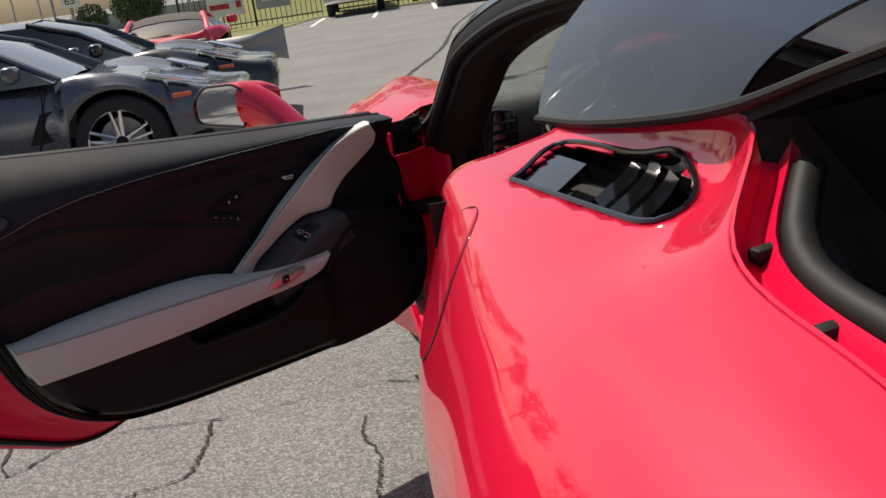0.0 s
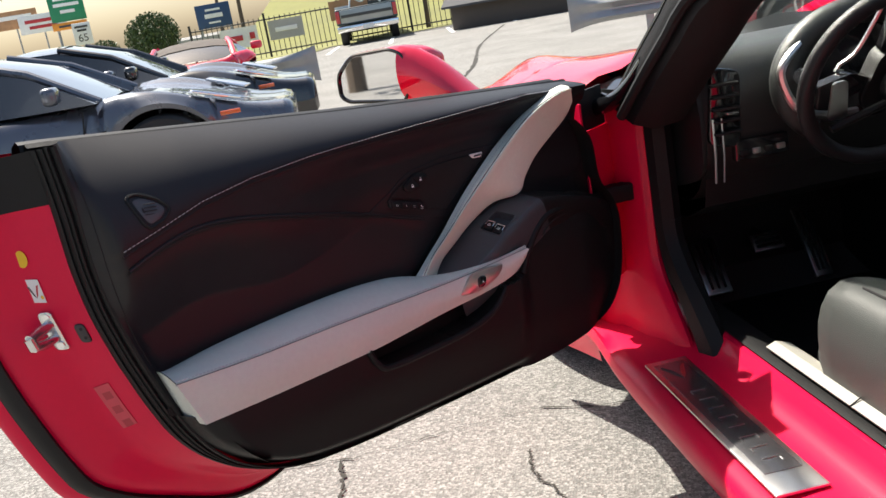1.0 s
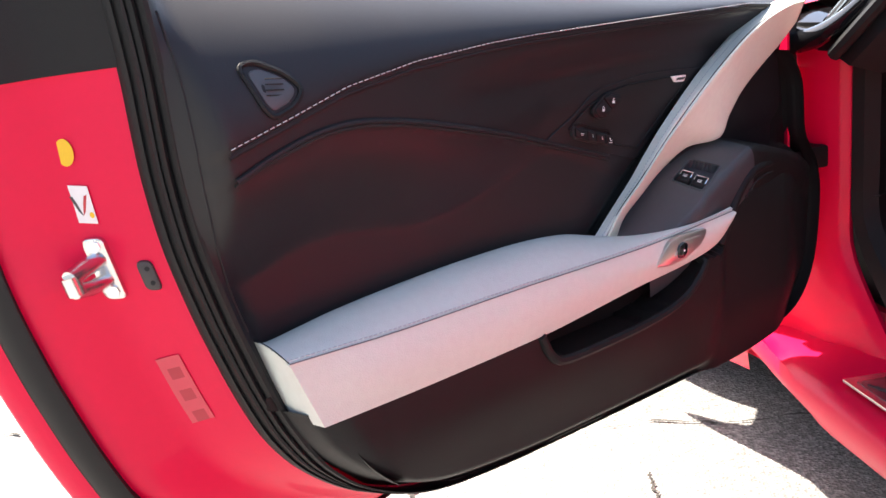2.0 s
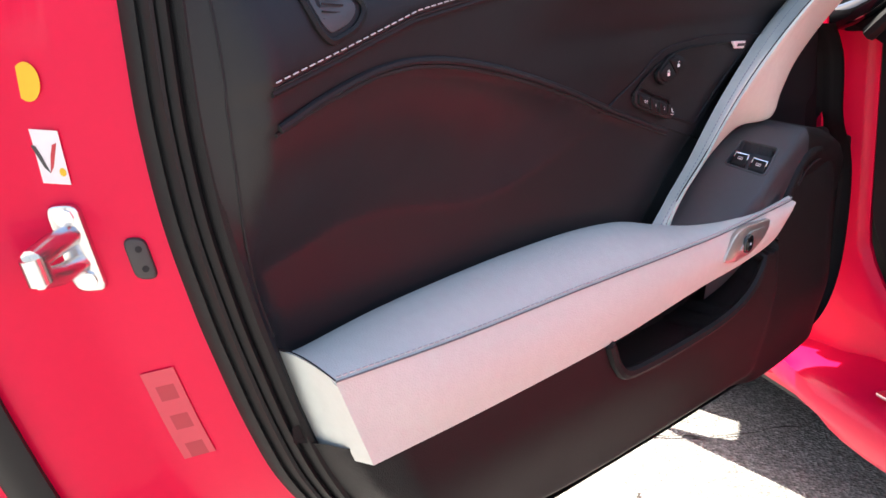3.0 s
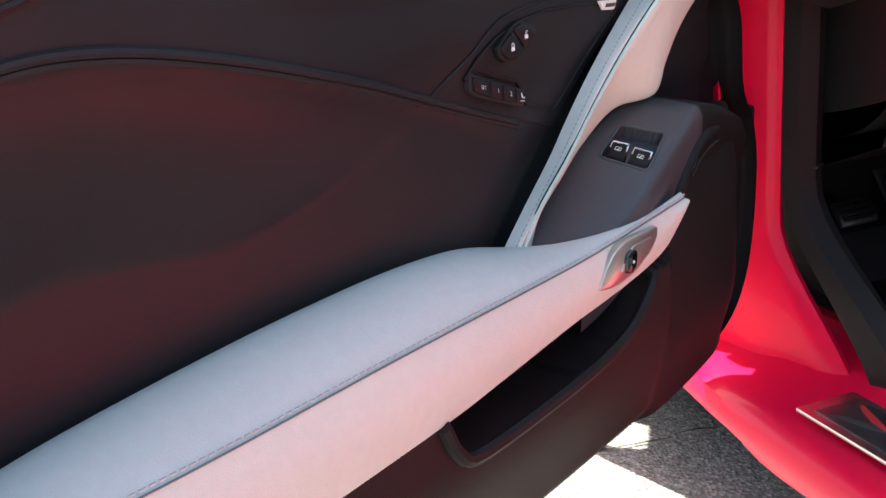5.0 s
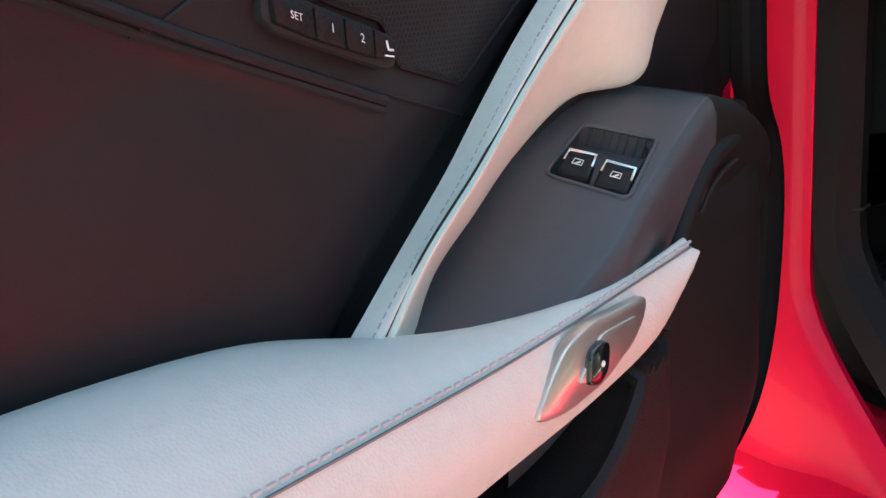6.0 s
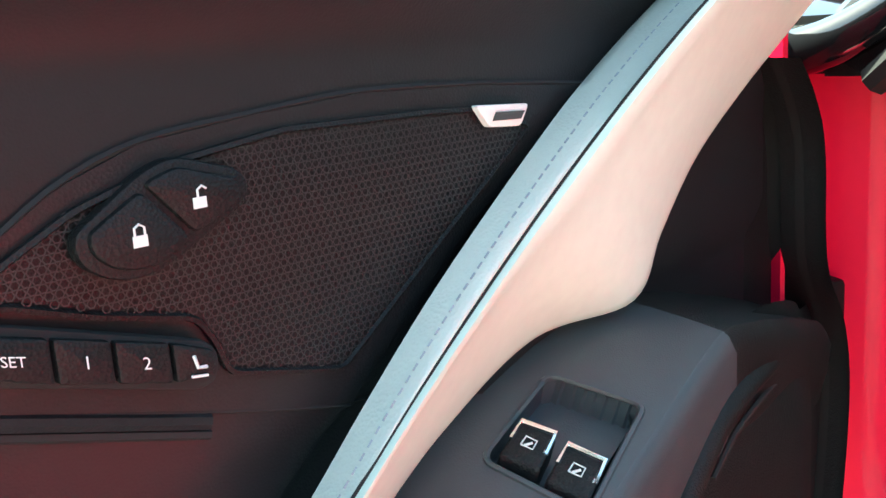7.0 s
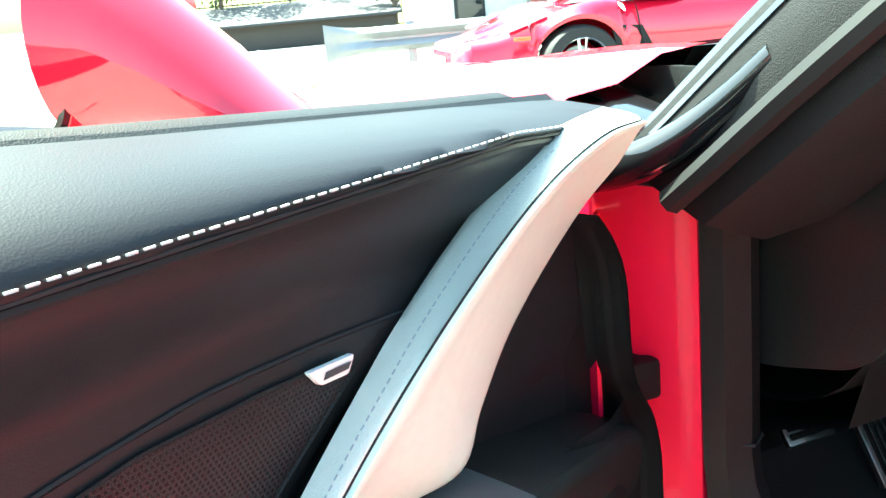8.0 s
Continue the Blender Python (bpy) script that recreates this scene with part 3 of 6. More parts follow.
part("cowl", loft([[cp(x, .12 + .28 * (1 - ((x - MID) / .78) ** 2) + d, .893 + e) for x in np.linspace(.04, 2 * MID - .04, 20)] for d, e in ((-.06, -.01), (.0, .0), (.06, .002), (.08, -.02))]), PLASTIC, car, "black wiper cowl")
# corner fairing between mirror sail and pillar
part("pillar_foot", tube([cp(*p) for p in spline([(-.038, .02, .838), (-.022, -.04, .852), (-.006, -.085, .874), (.010, -.125, .905), (.022, -.165, .940)], 16)], .020, 10, r_end=.015), GLOSS, car, "gloss black pillar seal end")

# dashboard
dash_prof = [(.25, .905), (.05, .935), (-.08, .93), (-.14, .915), (-.17, .88), (-.185, .80), (-.17, .70), (-.10, .62), (.05, .58), (.2, .56)]
rows = []
for x in np.linspace(.12, 1.46, 40):
    hump = .035 * math.exp(-((x - .45) / .16) ** 2)
    rows.append([cp(x, y - (.0 if j > 3 else hump), z + (hump if j < 5 else 0) - .03 * smooth01(.25, .12, x) * (j < 6)) for j, (y, z) in enumerate(spline(dash_prof, 34))])
dash = part("dashboard", loft(rows), DASHTOP, car, "dark leather dashboard")


def dashface(a, b, c):
    return cp(.165 + a, -.185 - c, .82 + b)


bm = slab(rounded([(-.04, -.075), (.03, -.09), (.042, .07), (-.02, .085)], .02), 0, .012, dashface, .004)
dv = part("side_vent", bm, GLOSS, dash, "black side air vent")
for k in range(5):
    part("vent_blade", block((.135, -.214, .765 + k * .025), (.195, -.196, .771 + k * .025), .002, CARM), PLASTIC, dv)
part("vent_tab", block((.16, -.222, .806), (.185, -.208, .811), .001, CARM), CHROME, dv)
hood_c = (.45, -.22, .86)
pts = [cp(.45 + .17 * math.cos(t), -.235, .845 + .125 * math.sin(t)) for t in np.linspace(radians(-20), radians(225), 30)]
part("cluster_hood", tube(pts, .03, 10), DASHTOP, dash, "curved instrument hood")
pts = [cp(*p) for p in ((.33, -.25, .94), (.27, -.262, .895), (.262, -.262, .86), (.29, -.262, .80), (.345, -.255, .775), (.42, -.255, .77))]
part("cluster_trim", tube([tuple(q) for q in spline([tuple(p) for p in pts], 24)], .009, 8), SILVER, dash, "satin silver cluster trim")
part("instrument_face", slab([(.17 * math.cos(t), .11 * math.sin(t)) for t in np.linspace(0, 2 * math.pi, 25)[:-1]], 0, .006, lambda a, b, c: cp(.45 + a, -.20 - c, .85 + b)), GLOSS, dash)
part("headlight_knob", tube([cp(.295, -.25, .865), cp(.295, -.275, .865)], .016, 14), CHROME, dash, "chrome ringed headlight knob")
part("end_trim", tube([cp(.135, -.205, .80), cp(.138, -.195, .72), cp(.142, -.175, .66)], .003, 6), SILVER, dash)
part("end_trim", tube([cp(.152, -.21, .80), cp(.155, -.20, .72), cp(.158, -.18, .66)], .002, 6), SILVER, dash)
sw = part("switch_panel", block((.18, -.198, .70), (.30, -.175, .745), .006, CARM), GLOSS, dash, "switch panel")
for k in range(4):
    part("switch", block((.19 + k * .027, -.203, .712), (.208 + k * .027, -.192, .724), .002, CARM), SILVER if k % 2 else PLASTIC, sw)
part("lower_dash", loft([[cp(x, y, z) for y, z in ((-.15, .665), (-.13, .60), (-.02, .555), (.2, .53), (.4, .5))] for x in np.linspace(.13, 1.4, 10)]), PLASTIC, car, "black knee panel")

part("firewall", loft([[cp(x, .33, z) for x in (.06, .5, 1.0, 1.54)] for z in (.2, .6, .915)]), PLASTIC, car)
part("dash_side", slab(rounded([(.36, .60), (.05, .625), (-.05, .638), (-.155, .668), (-.188, .70), (-.198, .80), (-.18, .88), (-.12, .915), (.10, .915), (.36, .90)], .03), .112, .012, lambda a, b, c: cp(c, a, b), .005), DASHTOP, car, "dark leather end of the dashboard")

# steering wheel
steer = Matrix.Translation(cp(.44, -.36, .845)) @ Euler((radians(-68), 0, CAR_YAW)).to_matrix().to_4x4()


def sp(a, b, c=0):
    return steer @ Vector((a, b, c))


rows = [sp(.182 * math.cos(t), .182 * math.sin(t) * (.97 if math.sin(t) > 0 else .95)) for t in np.linspace(0, 2 * math.pi, 61)]
sw_rim = part("steering_wheel", tube(rows, .0165, 12), LEATHER, car, "black leather three-spoke steering wheel")
sw_hub = part("hub", slab(rounded([(-.075, .03), (-.06, .06), (.06, .06), (.075, .03), (.05, -.06), (0, -.075), (-.05, -.06)], .02), -.02, .045, sp, .012), PLASTIC, sw_rim)
for s in (-1, 1):
    part("spoke", slab(rounded([(s * .06, .045), (s * .175, .03), (s * .178, -.01), (s * .10, -.03), (s * .055, -.01)], .01), -.012, .022, sp, .004), GLOSS, sw_rim)
    part("spoke_trim", tube([sp(*p) for p in spline([(s * .165, .035, .012), (s * .09, .045, .014), (s * .085, -.01, .016), (s * .12, -.03, .014), (s * .08, -.06, .014), (s * .045, -.155, .006)], 22)], .004, 6), SILVER, sw_rim)
    part("paddle", slab(rounded([(s * .11, .05), (s * .15, .05), (s * .15, -.03), (s * .12, -.03)], .01), -.035, .006, sp, .002), SILVER, sw_rim)
part("lower_spoke", slab(rounded([(-.05, -.06), (.05, -.06), (.03, -.17), (-.03, -.17)], .012), -.012, .02, sp, .004), GLOSS, sw_rim)
part("badge_plate", slab([(-.018, -.004), (0, -.012), (.018, -.004), (.014, .008), (0, .0), (-.014, .008)], .025, .002, sp), SILVER, sw_hub)
part("column", tube([sp(0, 0, -.03), sp(0, 0, -.16)], .05, 14), PLASTIC, sw_rim)
part("stalk", tube([sp(-.03, .02, -.05), sp(-.15, .06, -.05)], .008, 8), PLASTIC, sw_rim)

# footwell, pedals, seats
rows = [[cp(x, y, z) for y, z in ((-1.3, .22), (-.5, .22), (.15, .22), (.32, .28), (.42, .42), (.45, .62))] for x in np.linspace(.12, 1.48, 14)]
part("carpet", loft(rows), CARPET, car, "charcoal carpeted footwell")
part("centre_tunnel", block((.70, -1.3, .2), (.92, .40, .60), .05, CARM), PLASTIC, car, "black centre tunnel")


def pedal(name, x, y, z, w, h, tilt, bars, upright):
    m = CARM @ Matrix.Translation((x, y, z)) @ Euler((radians(tilt), 0, 0)).to_matrix().to_4x4()
    p = part(name, block((-w / 2, -h / 2, -.006), (w / 2, h / 2, .006), .004, m), SILVER, car, "silver pedal with black rubber ribs")
    for k in range(bars):
        if upright:
            x0 = -w / 2 + w * (k + 1) / (bars + 1)
            part("rib", block((x0 - .0035, -h * .42, .005), (x0 + .0035, h * .42, .010), .002, m), RUBBER, p)
        else:
            y0 = -h / 2 + h * (k + 1) / (bars + 1)
            part("rib", block((-w * .42, y0 - .0045, .005), (w * .42, y0 + .0045, .010), .002, m), RUBBER, p)
    part("arm", tube([m @ Vector((0, h * .3, -.006)), m @ Vector((0, h * .3 + .05, -.05)), m @ Vector((0, .25, -.06))], .009, 8), PLASTIC, p)
    return p


pedal("brake_pedal", .445, .255, .365, .085, .05, 50, 3, False)
pedal("accelerator", .575, .265, .335, .05, .20, 55, 3, True)
pedal("foot_rest", .28, .25, .33, .07, .16, 50, 3, True)
seat = part("seat_cushion", loft([[cp(x, y, z + .02 * math.sin((x - .17) * 7)) for x, z in spline([(.155, .30), (.132, .40), (.135, .50), (.175, .545), (.25, .525), (.33, .475), (.45, .465), (.57, .475), (.64, .52), (.69, .53), (.71, .42), (.70, .30)], 40)] for y in np.linspace(-1.1, -.58, 14)] + [[cp(x, y, z) for x, z in spline([(.18, .30), (.17, .38), (.19, .46), (.22, .485), (.27, .47), (.33, .44), (.45, .43), (.57, .44), (.63, .47), (.67, .48), (.69, .40), (.69, .30)], 40)] for y in (-.50,)] + [[cp(.2 + (x - .2) * .95, -.45, min(z, .38)) for x, z in spline([(.19, .30), (.19, .33), (.2, .37), (.25, .38), (.3, .38), (.33, .38), (.45, .38), (.57, .38), (.6, .38), (.65, .37), (.67, .34), (.67, .30)], 40)]]), SEATGREY_SHADED, car, "grey leather bucket seat, shade put into its dark tone")
part("seat_insert", loft([[cp(x, y, z) for x, z in spline([(.25, .53), (.33, .486), (.45, .476), (.57, .486), (.65, .53)], 16)] for y in np.linspace(-1.08, -.63, 10)]), LEATHER, car, "dark perforated seat insert")
part("piping", tube([cp(.185, y, .549) for y in np.linspace(-1.08, -.64, 12)], .0022, 5), SEAM, car)
rows = []
for z in np.linspace(.46, 1.08, 14):
    yb = -1.02 - .28 * (z - .46)
    wv = .27 - .10 * smooth01(.8, 1.08, z)
    rows.append([cp(.44 + a * wv, yb + .10 * a * a * smooth01(1.1, .8, z) - .03, z) for a in np.linspace(-1, 1, 15)])
part("seat_back", solid(loft(rows), .09), SEATGREY_SHADED, car, "grey leather seat back, shade put into its dark tone")
part("seat_side", block((.165, -1.05, .26), (.185, -.56, .40), .008, CARM), SEATGREY_SHADED, car, "grey seat side shield")
ss_panel = part("seat_switch_panel", slab(rounded([(-.90, .34), (-.66, .30), (-.60, .33), (-.63, .40), (-.80, .41)], .02), .165, -.012, lambda a, b, c: cp(c, a, b), .003), GLOSS, car, "black seat adjustment switches")
for a, b in ((-.70, .365), (-.76, .37)):
    part("seat_switch", block((.140, a - .022, b - .008), (.156, a + .022, b + .008), .004, CARM), CHROME, ss_panel)

# ---- the open driver door ----
door = part("door", block((-.0, -.0, -.0), (.02, .02, .02), .002, Matrix.Translation(dp(.6, -.12, .6))), PLASTIC, car, "open red driver door with black and grey leather trim")
EDGE = [(-.012, 1.036), (-.008, .99), (-.005, .945), (-.004, .90), (-.002, .85), (.006, .785), (.021, .72), (.034, .675), (.052, .62), (.075, .565), (.108, .512), (.16, .466), (.24, .430), (.36, .412), (.50, .404), (.70, .398), (.88, .397), (1.0, .412), (1.06, .44), (1.097, .50), (1.112, .60), (1.10, .66), (1.066, .712), (1.058, .79), (1.04, .825), (1.018, .848)]
edge = spline(EDGE, 150)


def belt(u):
    return float(np.interp(u, [-.15, 0, .2, .5, .7, .95, 1.1], [1.05, 1.038, 1.014, .978, .957, .934, .922]))


def rear_u(z):
    e = [p for p in edge if p[0] < .3]
    return float(np.interp(-z, [-p[1] for p in e], [p[0] for p in e]))


def front_u(z):
    return float(np.interp(z, [.395, .412, .44, .50, .60, .66, .712, .79, .825, .85, .89, .95], [.88, 1.0, 1.06, 1.097, 1.112, 1.10, 1.066, 1.058, 1.04, 1.03, 1.06, 1.06]))


def low_z(u):
    e = [p for p in edge if p[1] < .62]
    return float(np.interp(u, [p[0] for p in e[:-14]], [p[1] for p in e[:-14]]))


ST = [(-.02, .86), (.0, .866), (.09, .891), (.16, .911), (.25, .924), (.36, .930), (.43, .931), (.65, .930), (.89, .928), (1.1, .924)]
L2 = [(.02, .841), (.073, .857), (.124, .870), (.174, .872), (.242, .861), (.351, .833), (.448, .805), (.60, .754)]


def zs(u):
    return min(float(np.interp(u, [p[0] for p in ST], [p[1] for p in ST])), belt(u) - .013)


def zl(u):
    return float(np.interp(u, [p[0] for p in L2], [p[1] for p in L2]))


def strap_u(z):
    return float(np.interp(z, [.642, .662, .693, .728, .770, .818, .843, .868, .894, .914, .923, .93], [.52, .543, .579, .625, .678, .743, .784, .825, .88, .942, 1.005, 1.2]))


def trim_w(u, z):
    """How far the trim stands in from the door's middle plane."""
    s, t = zs(u), belt(u)
    ridge = .052 - .022 * smooth01(.05, .6, u)
    if z >= s:
        k = (z - s) / max(.01, t - s)
        w = ridge - (ridge + .045) * (k ** 2.2) - .01 * k
    else:
        l = zl(u)
        w = ridge - .006 * smooth01(s, s - .006, z) - (ridge + .012) * smooth01(l + .004, l - .15, z) - .005 * smooth01(l + .002, l - .002, z) * smooth01(.62, .45, u) - (.028 + .009 * smooth01(.845, .785, z)) * smooth01(s - .008, s - .06, z) * smooth01(.25, .5, u)
        w = max(w, -.016)
    k = smooth01(.03, .0, u - rear_u(min(z, 1.03)))
    w = w * (1 - k) + .010 * k
    if z > .64 and u > .5:
        e = strap_u(z)
        w -= .008 * smooth01(e + .012, e + .026, u)
    if u > .84:
        w -= .02 * smooth01(.9, 1.08, u)
    return w


ALONG = list(np.linspace(0, 1, 130))
rows = []
for q in np.linspace(0, 1, 90):
    row = []
    for s in ALONG:
        z0 = .57 + q * .47
        u0 = rear_u(z0)
        u = u0 + s * (front_u(.57 + q * .36) - u0)
        z = .57 + q * (belt(u) - .57)
        row.append(dp(u, trim_w(u, z), z))
    rows.append(row)
part("upper_trim", loft(rows), LEATHER, door, "black leather door trim with white stitching", sharp=80)

# top of the door: trim roll, glass slot, outer waist
us = np.linspace(-.03, 1.06, 40)
part("waist_rail", loft([[dp(u, a, belt(u) + b) for u in us] for a, b in ((-.05, -.004), (-.058, .002), (-.066, -.004), (-.07, -.03), (-.085, -.03), (-.088, .0), (-.10, .004), (-.125, -.004), (-.14, -.02))]), PLASTIC, door, "black waist rail with window slot")


# lower trim with its map pocket
POCKET = rounded([(.385, .592), (.400, .560), (.43, .545), (.577, .545), (.655, .556), (.70, .585), (.715, .605), (.60, .60)], .02)


def low_w(u, z):
    w = .058 - .035 * smooth01(.56, .40, z) - .03 * smooth01(.03, .0, z - low_z(u))
    w -= .02 * smooth01(.05, .0, u - rear_u(max(z, .43)))
    front = smooth01(.74, .80, u)
    w = w * (1 - front) + front * (.030 - .012 * smooth01(.62, .72, z) - .02 * smooth01(.50, .40, z))
    w -= .05 * smooth01(.95, 1.115, u)
    if z > .60:
        w = min(w, .034)
    return w


rows = []
top_low = lambda u: .60 + .118 * smooth01(.58, .82, u) - .045 * smooth01(.93, 1.10, u)
for s in np.linspace(0, 1, 170):
    row = []
    for q in np.linspace(0, 1, 60):
        u = .045 + s * (1.112 - .045)
        lo = low_z(u) if u < 1.06 else float(np.interp(u, [1.06, 1.097, 1.112], [.44, .50, .60]))
        z = lo + (top_low(u) - lo) * q
        if u < .16:
            z = max(z, float(np.interp(u, [.05, .095, .16], [.605, .532, .466])))
        w = low_w(u, z)
        if inside(POCKET, u, z):
            w -= .055
        row.append(dp(u, w, z))
    rows.append(row)
part("lower_trim", loft(rows), PLASTIC, door, "black moulded lower door trim with map pocket", sharp=35)
part("pocket_lip", tube([dp(u, low_w(u, z) + .001, z) for u, z in spline([(.384, .588), (.398, .560), (.43, .5455), (.577, .545), (.655, .557), (.70, .585), (.722, .62)], 40)], .006, 8), PLASTIC, door)

# armrest: soft top, vertical face, rear end
TOPB = [(.046, .672), (.062, .669), (.144, .679), (.242, .685), (.325, .687), (.405, .686), (.466, .681), (.505, .674), (.555, .660), (.60, .651), (.66, .647), (.72, .647), (.778, .651)]
SEAMC = [(.050, .666), (.186, .659), (.336, .656), (.50, .651), (.595, .649), (.70, .651), (.775, .653)]
LOWC = [(.079, .589), (.217, .587), (.385, .588), (.46, .592), (.56, .599), (.655, .603), (.728, .612), (.766, .632), (.776, .648)]
n = 60
tb, se, lo_ = spline(TOPB, n), spline(SEAMC, n), spline(LOWC, n)
rows = []
for i in range(n):
    (u0, z0), (u1, z1) = tb[i], se[i]
    back = -.016 + .064 * smooth01(36, 54, i)
    row = []
    for k in np.linspace(0, 1, 12):
        w = back + (.058 - back) * k
        z = z0 + (z1 - z0) * k ** 1.6 + .006 * math.sin(math.pi * k) - .003 * smooth01(.9, 1, k)
        row.append(dp(u0 + (u1 - u0) * k, w, z - .010 * smooth01(.15, 0, k)))
    rows.append(row)
armrest = part("armrest", loft(rows), GREY, door, "grey leather padded armrest")
rows = []
for i in range(n):
    (u1, z1), (u2, z2) = se[i], lo_[i]
    rows.append([dp(u1 + (u2 - u1) * k, .058 + .006 * math.sin(math.pi * k) * smooth01(0, 7, i), z1 + (z2 - z1) * k) for k in np.linspace(0, 1, 10)])
part("armrest_face", loft(rows), GREY, door, "grey leather armrest face")
rows = [[dp(.046 + .004 * k, -.016 + .074 * k, .675 - .009 * k ** 1.6 + .004 * math.sin(math.pi * k)) for k in np.linspace(0, 1, 8)],
        [dp(.057 + .0075 * k, -.014 + .072 * k, .632 - .0045 * k) for k in np.linspace(0, 1, 8)],
        [dp(.070 + .009 * k, -.012 + .070 * k, .584 + .005 * k) for k in np.linspace(0, 1, 8)]]
part("armrest_end", loft(rows), GREY, door)
part("armrest_underside", loft([[dp(u, .058 - .07 * k, z - .003 * k) for k in (0, .1, 1)] for u, z in lo_]), GREY, door)


def stitches(path, size, gap, mat, name="stitching", r=.0009):
    """A row of short threads along a path of points."""
    p = [Vector(q) for q in path]
    d = [0]
    for a, b in zip(p, p[1:]):
        d.append(d[-1] + (b - a).length)
    bm = bmesh.new()
    s = 0
    while s + size < d[-1]:
        ends = []
        for q in (s, s + size):
            ends.append(Vector([float(np.interp(q, d, [v[k] for v in p])) for k in range(3)]))
        m = (ends[0] + ends[1]) / 2
        tube([ends[0], m, ends[1]], r, 4, bm)
        s += size + gap
    return tagged(part(name, bm, mat, door), kind="stuff")


stitches([dp(u, .0592, z + .004) for u, z in se], .004, .0022, material("pale_grey_thread", (.5, .49, .49), .8))
part("armrest_seam", tube([dp(u, .0586, z) for u, z in se], .0007, 5), material("seam_grey", (.2, .2, .2), .8), door)
endp = [dp(.046 + .004 * k, -.016 + .074 * k, .677 - .010 * k ** 1.6 + .004 * math.sin(math.pi * k)) for k in np.linspace(0, 1, 10)]
part("end_seam", tube(endp, .0006, 5), SEAM, door)
stp = [(u, zs(u)) for u in np.linspace(.028, 1.0, 120)]
stitches([dp(u, trim_w(u, z + .002) + .0012, z + .002) for u, z in stp], .0046, .0026, THREAD, r=.00055)
part("welt_seam", tube([dp(u, trim_w(u, z - .002) + .0002, z - .002) for u, z in stp], .0010, 5), SEAM, door)
part("welt", tube([dp(u, trim_w(u, z - .0055) + .0004, z - .0055) for u, z in stp], .0028, 8), LEATHER, door)
part("welt_seam", tube([dp(u, trim_w(u, z) + .0008, z) for u, z in spline([(max(a, .032), b) for a, b in L2], 60)], .0019, 6), SEAM, door)
part("welt", tube([dp(u, trim_w(u, z + .005) + .0008, z + .0045) for u, z in spline([(max(a, .032), b) for a, b in L2], 60)], .0030, 8), LEATHER, door, "soft black leather welt")
part("trim_edge_seam", tube([dp(rear_u(z) + .012, trim_w(rear_u(z) + .012, z) + .0004, z) for z in np.linspace(.69, 1.0, 40)], .0012, 5), SEAM, door)

# upper door release: a moulded cup near the rear
cup = [(.055, .945), (.072, .948), (.098, .934), (.112, .918), (.100, .904), (.076, .896), (.068, .905)]
cupo = rounded(cup, .012)
part("cup_rim", tube([dp(a, trim_w(a, b) + .001, b) for a, b in cupo + cupo[:1]], .0028, 6), PLASTIC, door, "black moulded lock cup")
part("cup_plate", slab(rounded([(a + (.083 - a) * .25, b + (.921 - b) * .25) for a, b in cup], .008), 0, .0022, lambda a, b, c: dp(a, trim_w(a, b) - .001 + c, b), .001), POD, door)
for k in range(5):
    part("cup_rib", tube([dp(.074, trim_w(.08, .92) + .002, .912 + k * .005), dp(.092, trim_w(.08, .92) + .002, .910 + k * .005)], .0008, 4), SEAM, door)

# speaker panel
ARC = [(.470, .796), (.484, .801), (.497, .808), (.514, .816), (.534, .826), (.557, .841), (.583, .850), (.622, .854), (.667, .857), (.728, .855), (.795, .850), (.82, .846)]
BOT = [(.470, .803), (.495, .796), (.544, .780), (.60, .762), (.657, .745), (.70, .733)]


def pw(u, z):
    """The speaker panel's face: it follows the trim, a little proud of it."""
    return trim_w(u, z) + .0022


arc_z = lambda a: float(np.interp(a, [p[0] for p in ARC], [p[1] for p in ARC]))
bot_z = lambda a: float(np.interp(a, [p[0] for p in BOT] + [.80], [p[1] for p in BOT] + [.70]))
rows = [[dp(a, pw(a, bot_z(a) + (arc_z(a) - bot_z(a)) * k) - (.004 if k in (0, 1) else 0), bot_z(a) + (arc_z(a) - bot_z(a)) * k) for k in [0, .004] + list(np.linspace(.02, .98, 14)) + [.996, 1]] for a in np.linspace(.471, .80, 60)]
part("speaker_panel", loft(rows), LEATHER, door, "black speaker panel with fine mesh", sharp=70)
part("panel_groove", tube([dp(a, pw(a, b) - .0012, b) for a, b in spline(ARC, 50)], .0012, 5), SEAM, door)
part("panel_groove", tube([dp(a, pw(a, b) - .0012, b) for a, b in spline(BOT, 40)], .0012, 5), SEAM, door)
MESHO = [(.520, .806), (.538, .822), (.560, .834), (.59, .843), (.631, .848), (.70, .847), (.728, .845), (.757, .836), (.70, .790), (.655, .760), (.640, .764), (.608, .773), (.604, .785), (.598, .794), (.565, .803), (.538, .813)]
part("mesh_rim", tube([dp(a, pw(a, b) + .0015, b) for a, b in rounded(MESHO, .004, 3) + rounded(MESHO, .004, 3)[:1]], .0013, 5), PLASTIC, door)
bm = bmesh.new()
LOCKO = [(.560, .828), (.561, .821), (.568, .816), (.575, .8145), (.583, .815), (.611, .828), (.613, .833), (.610, .8375), (.590, .8435), (.580, .8405)]
step = .0030
k = 0
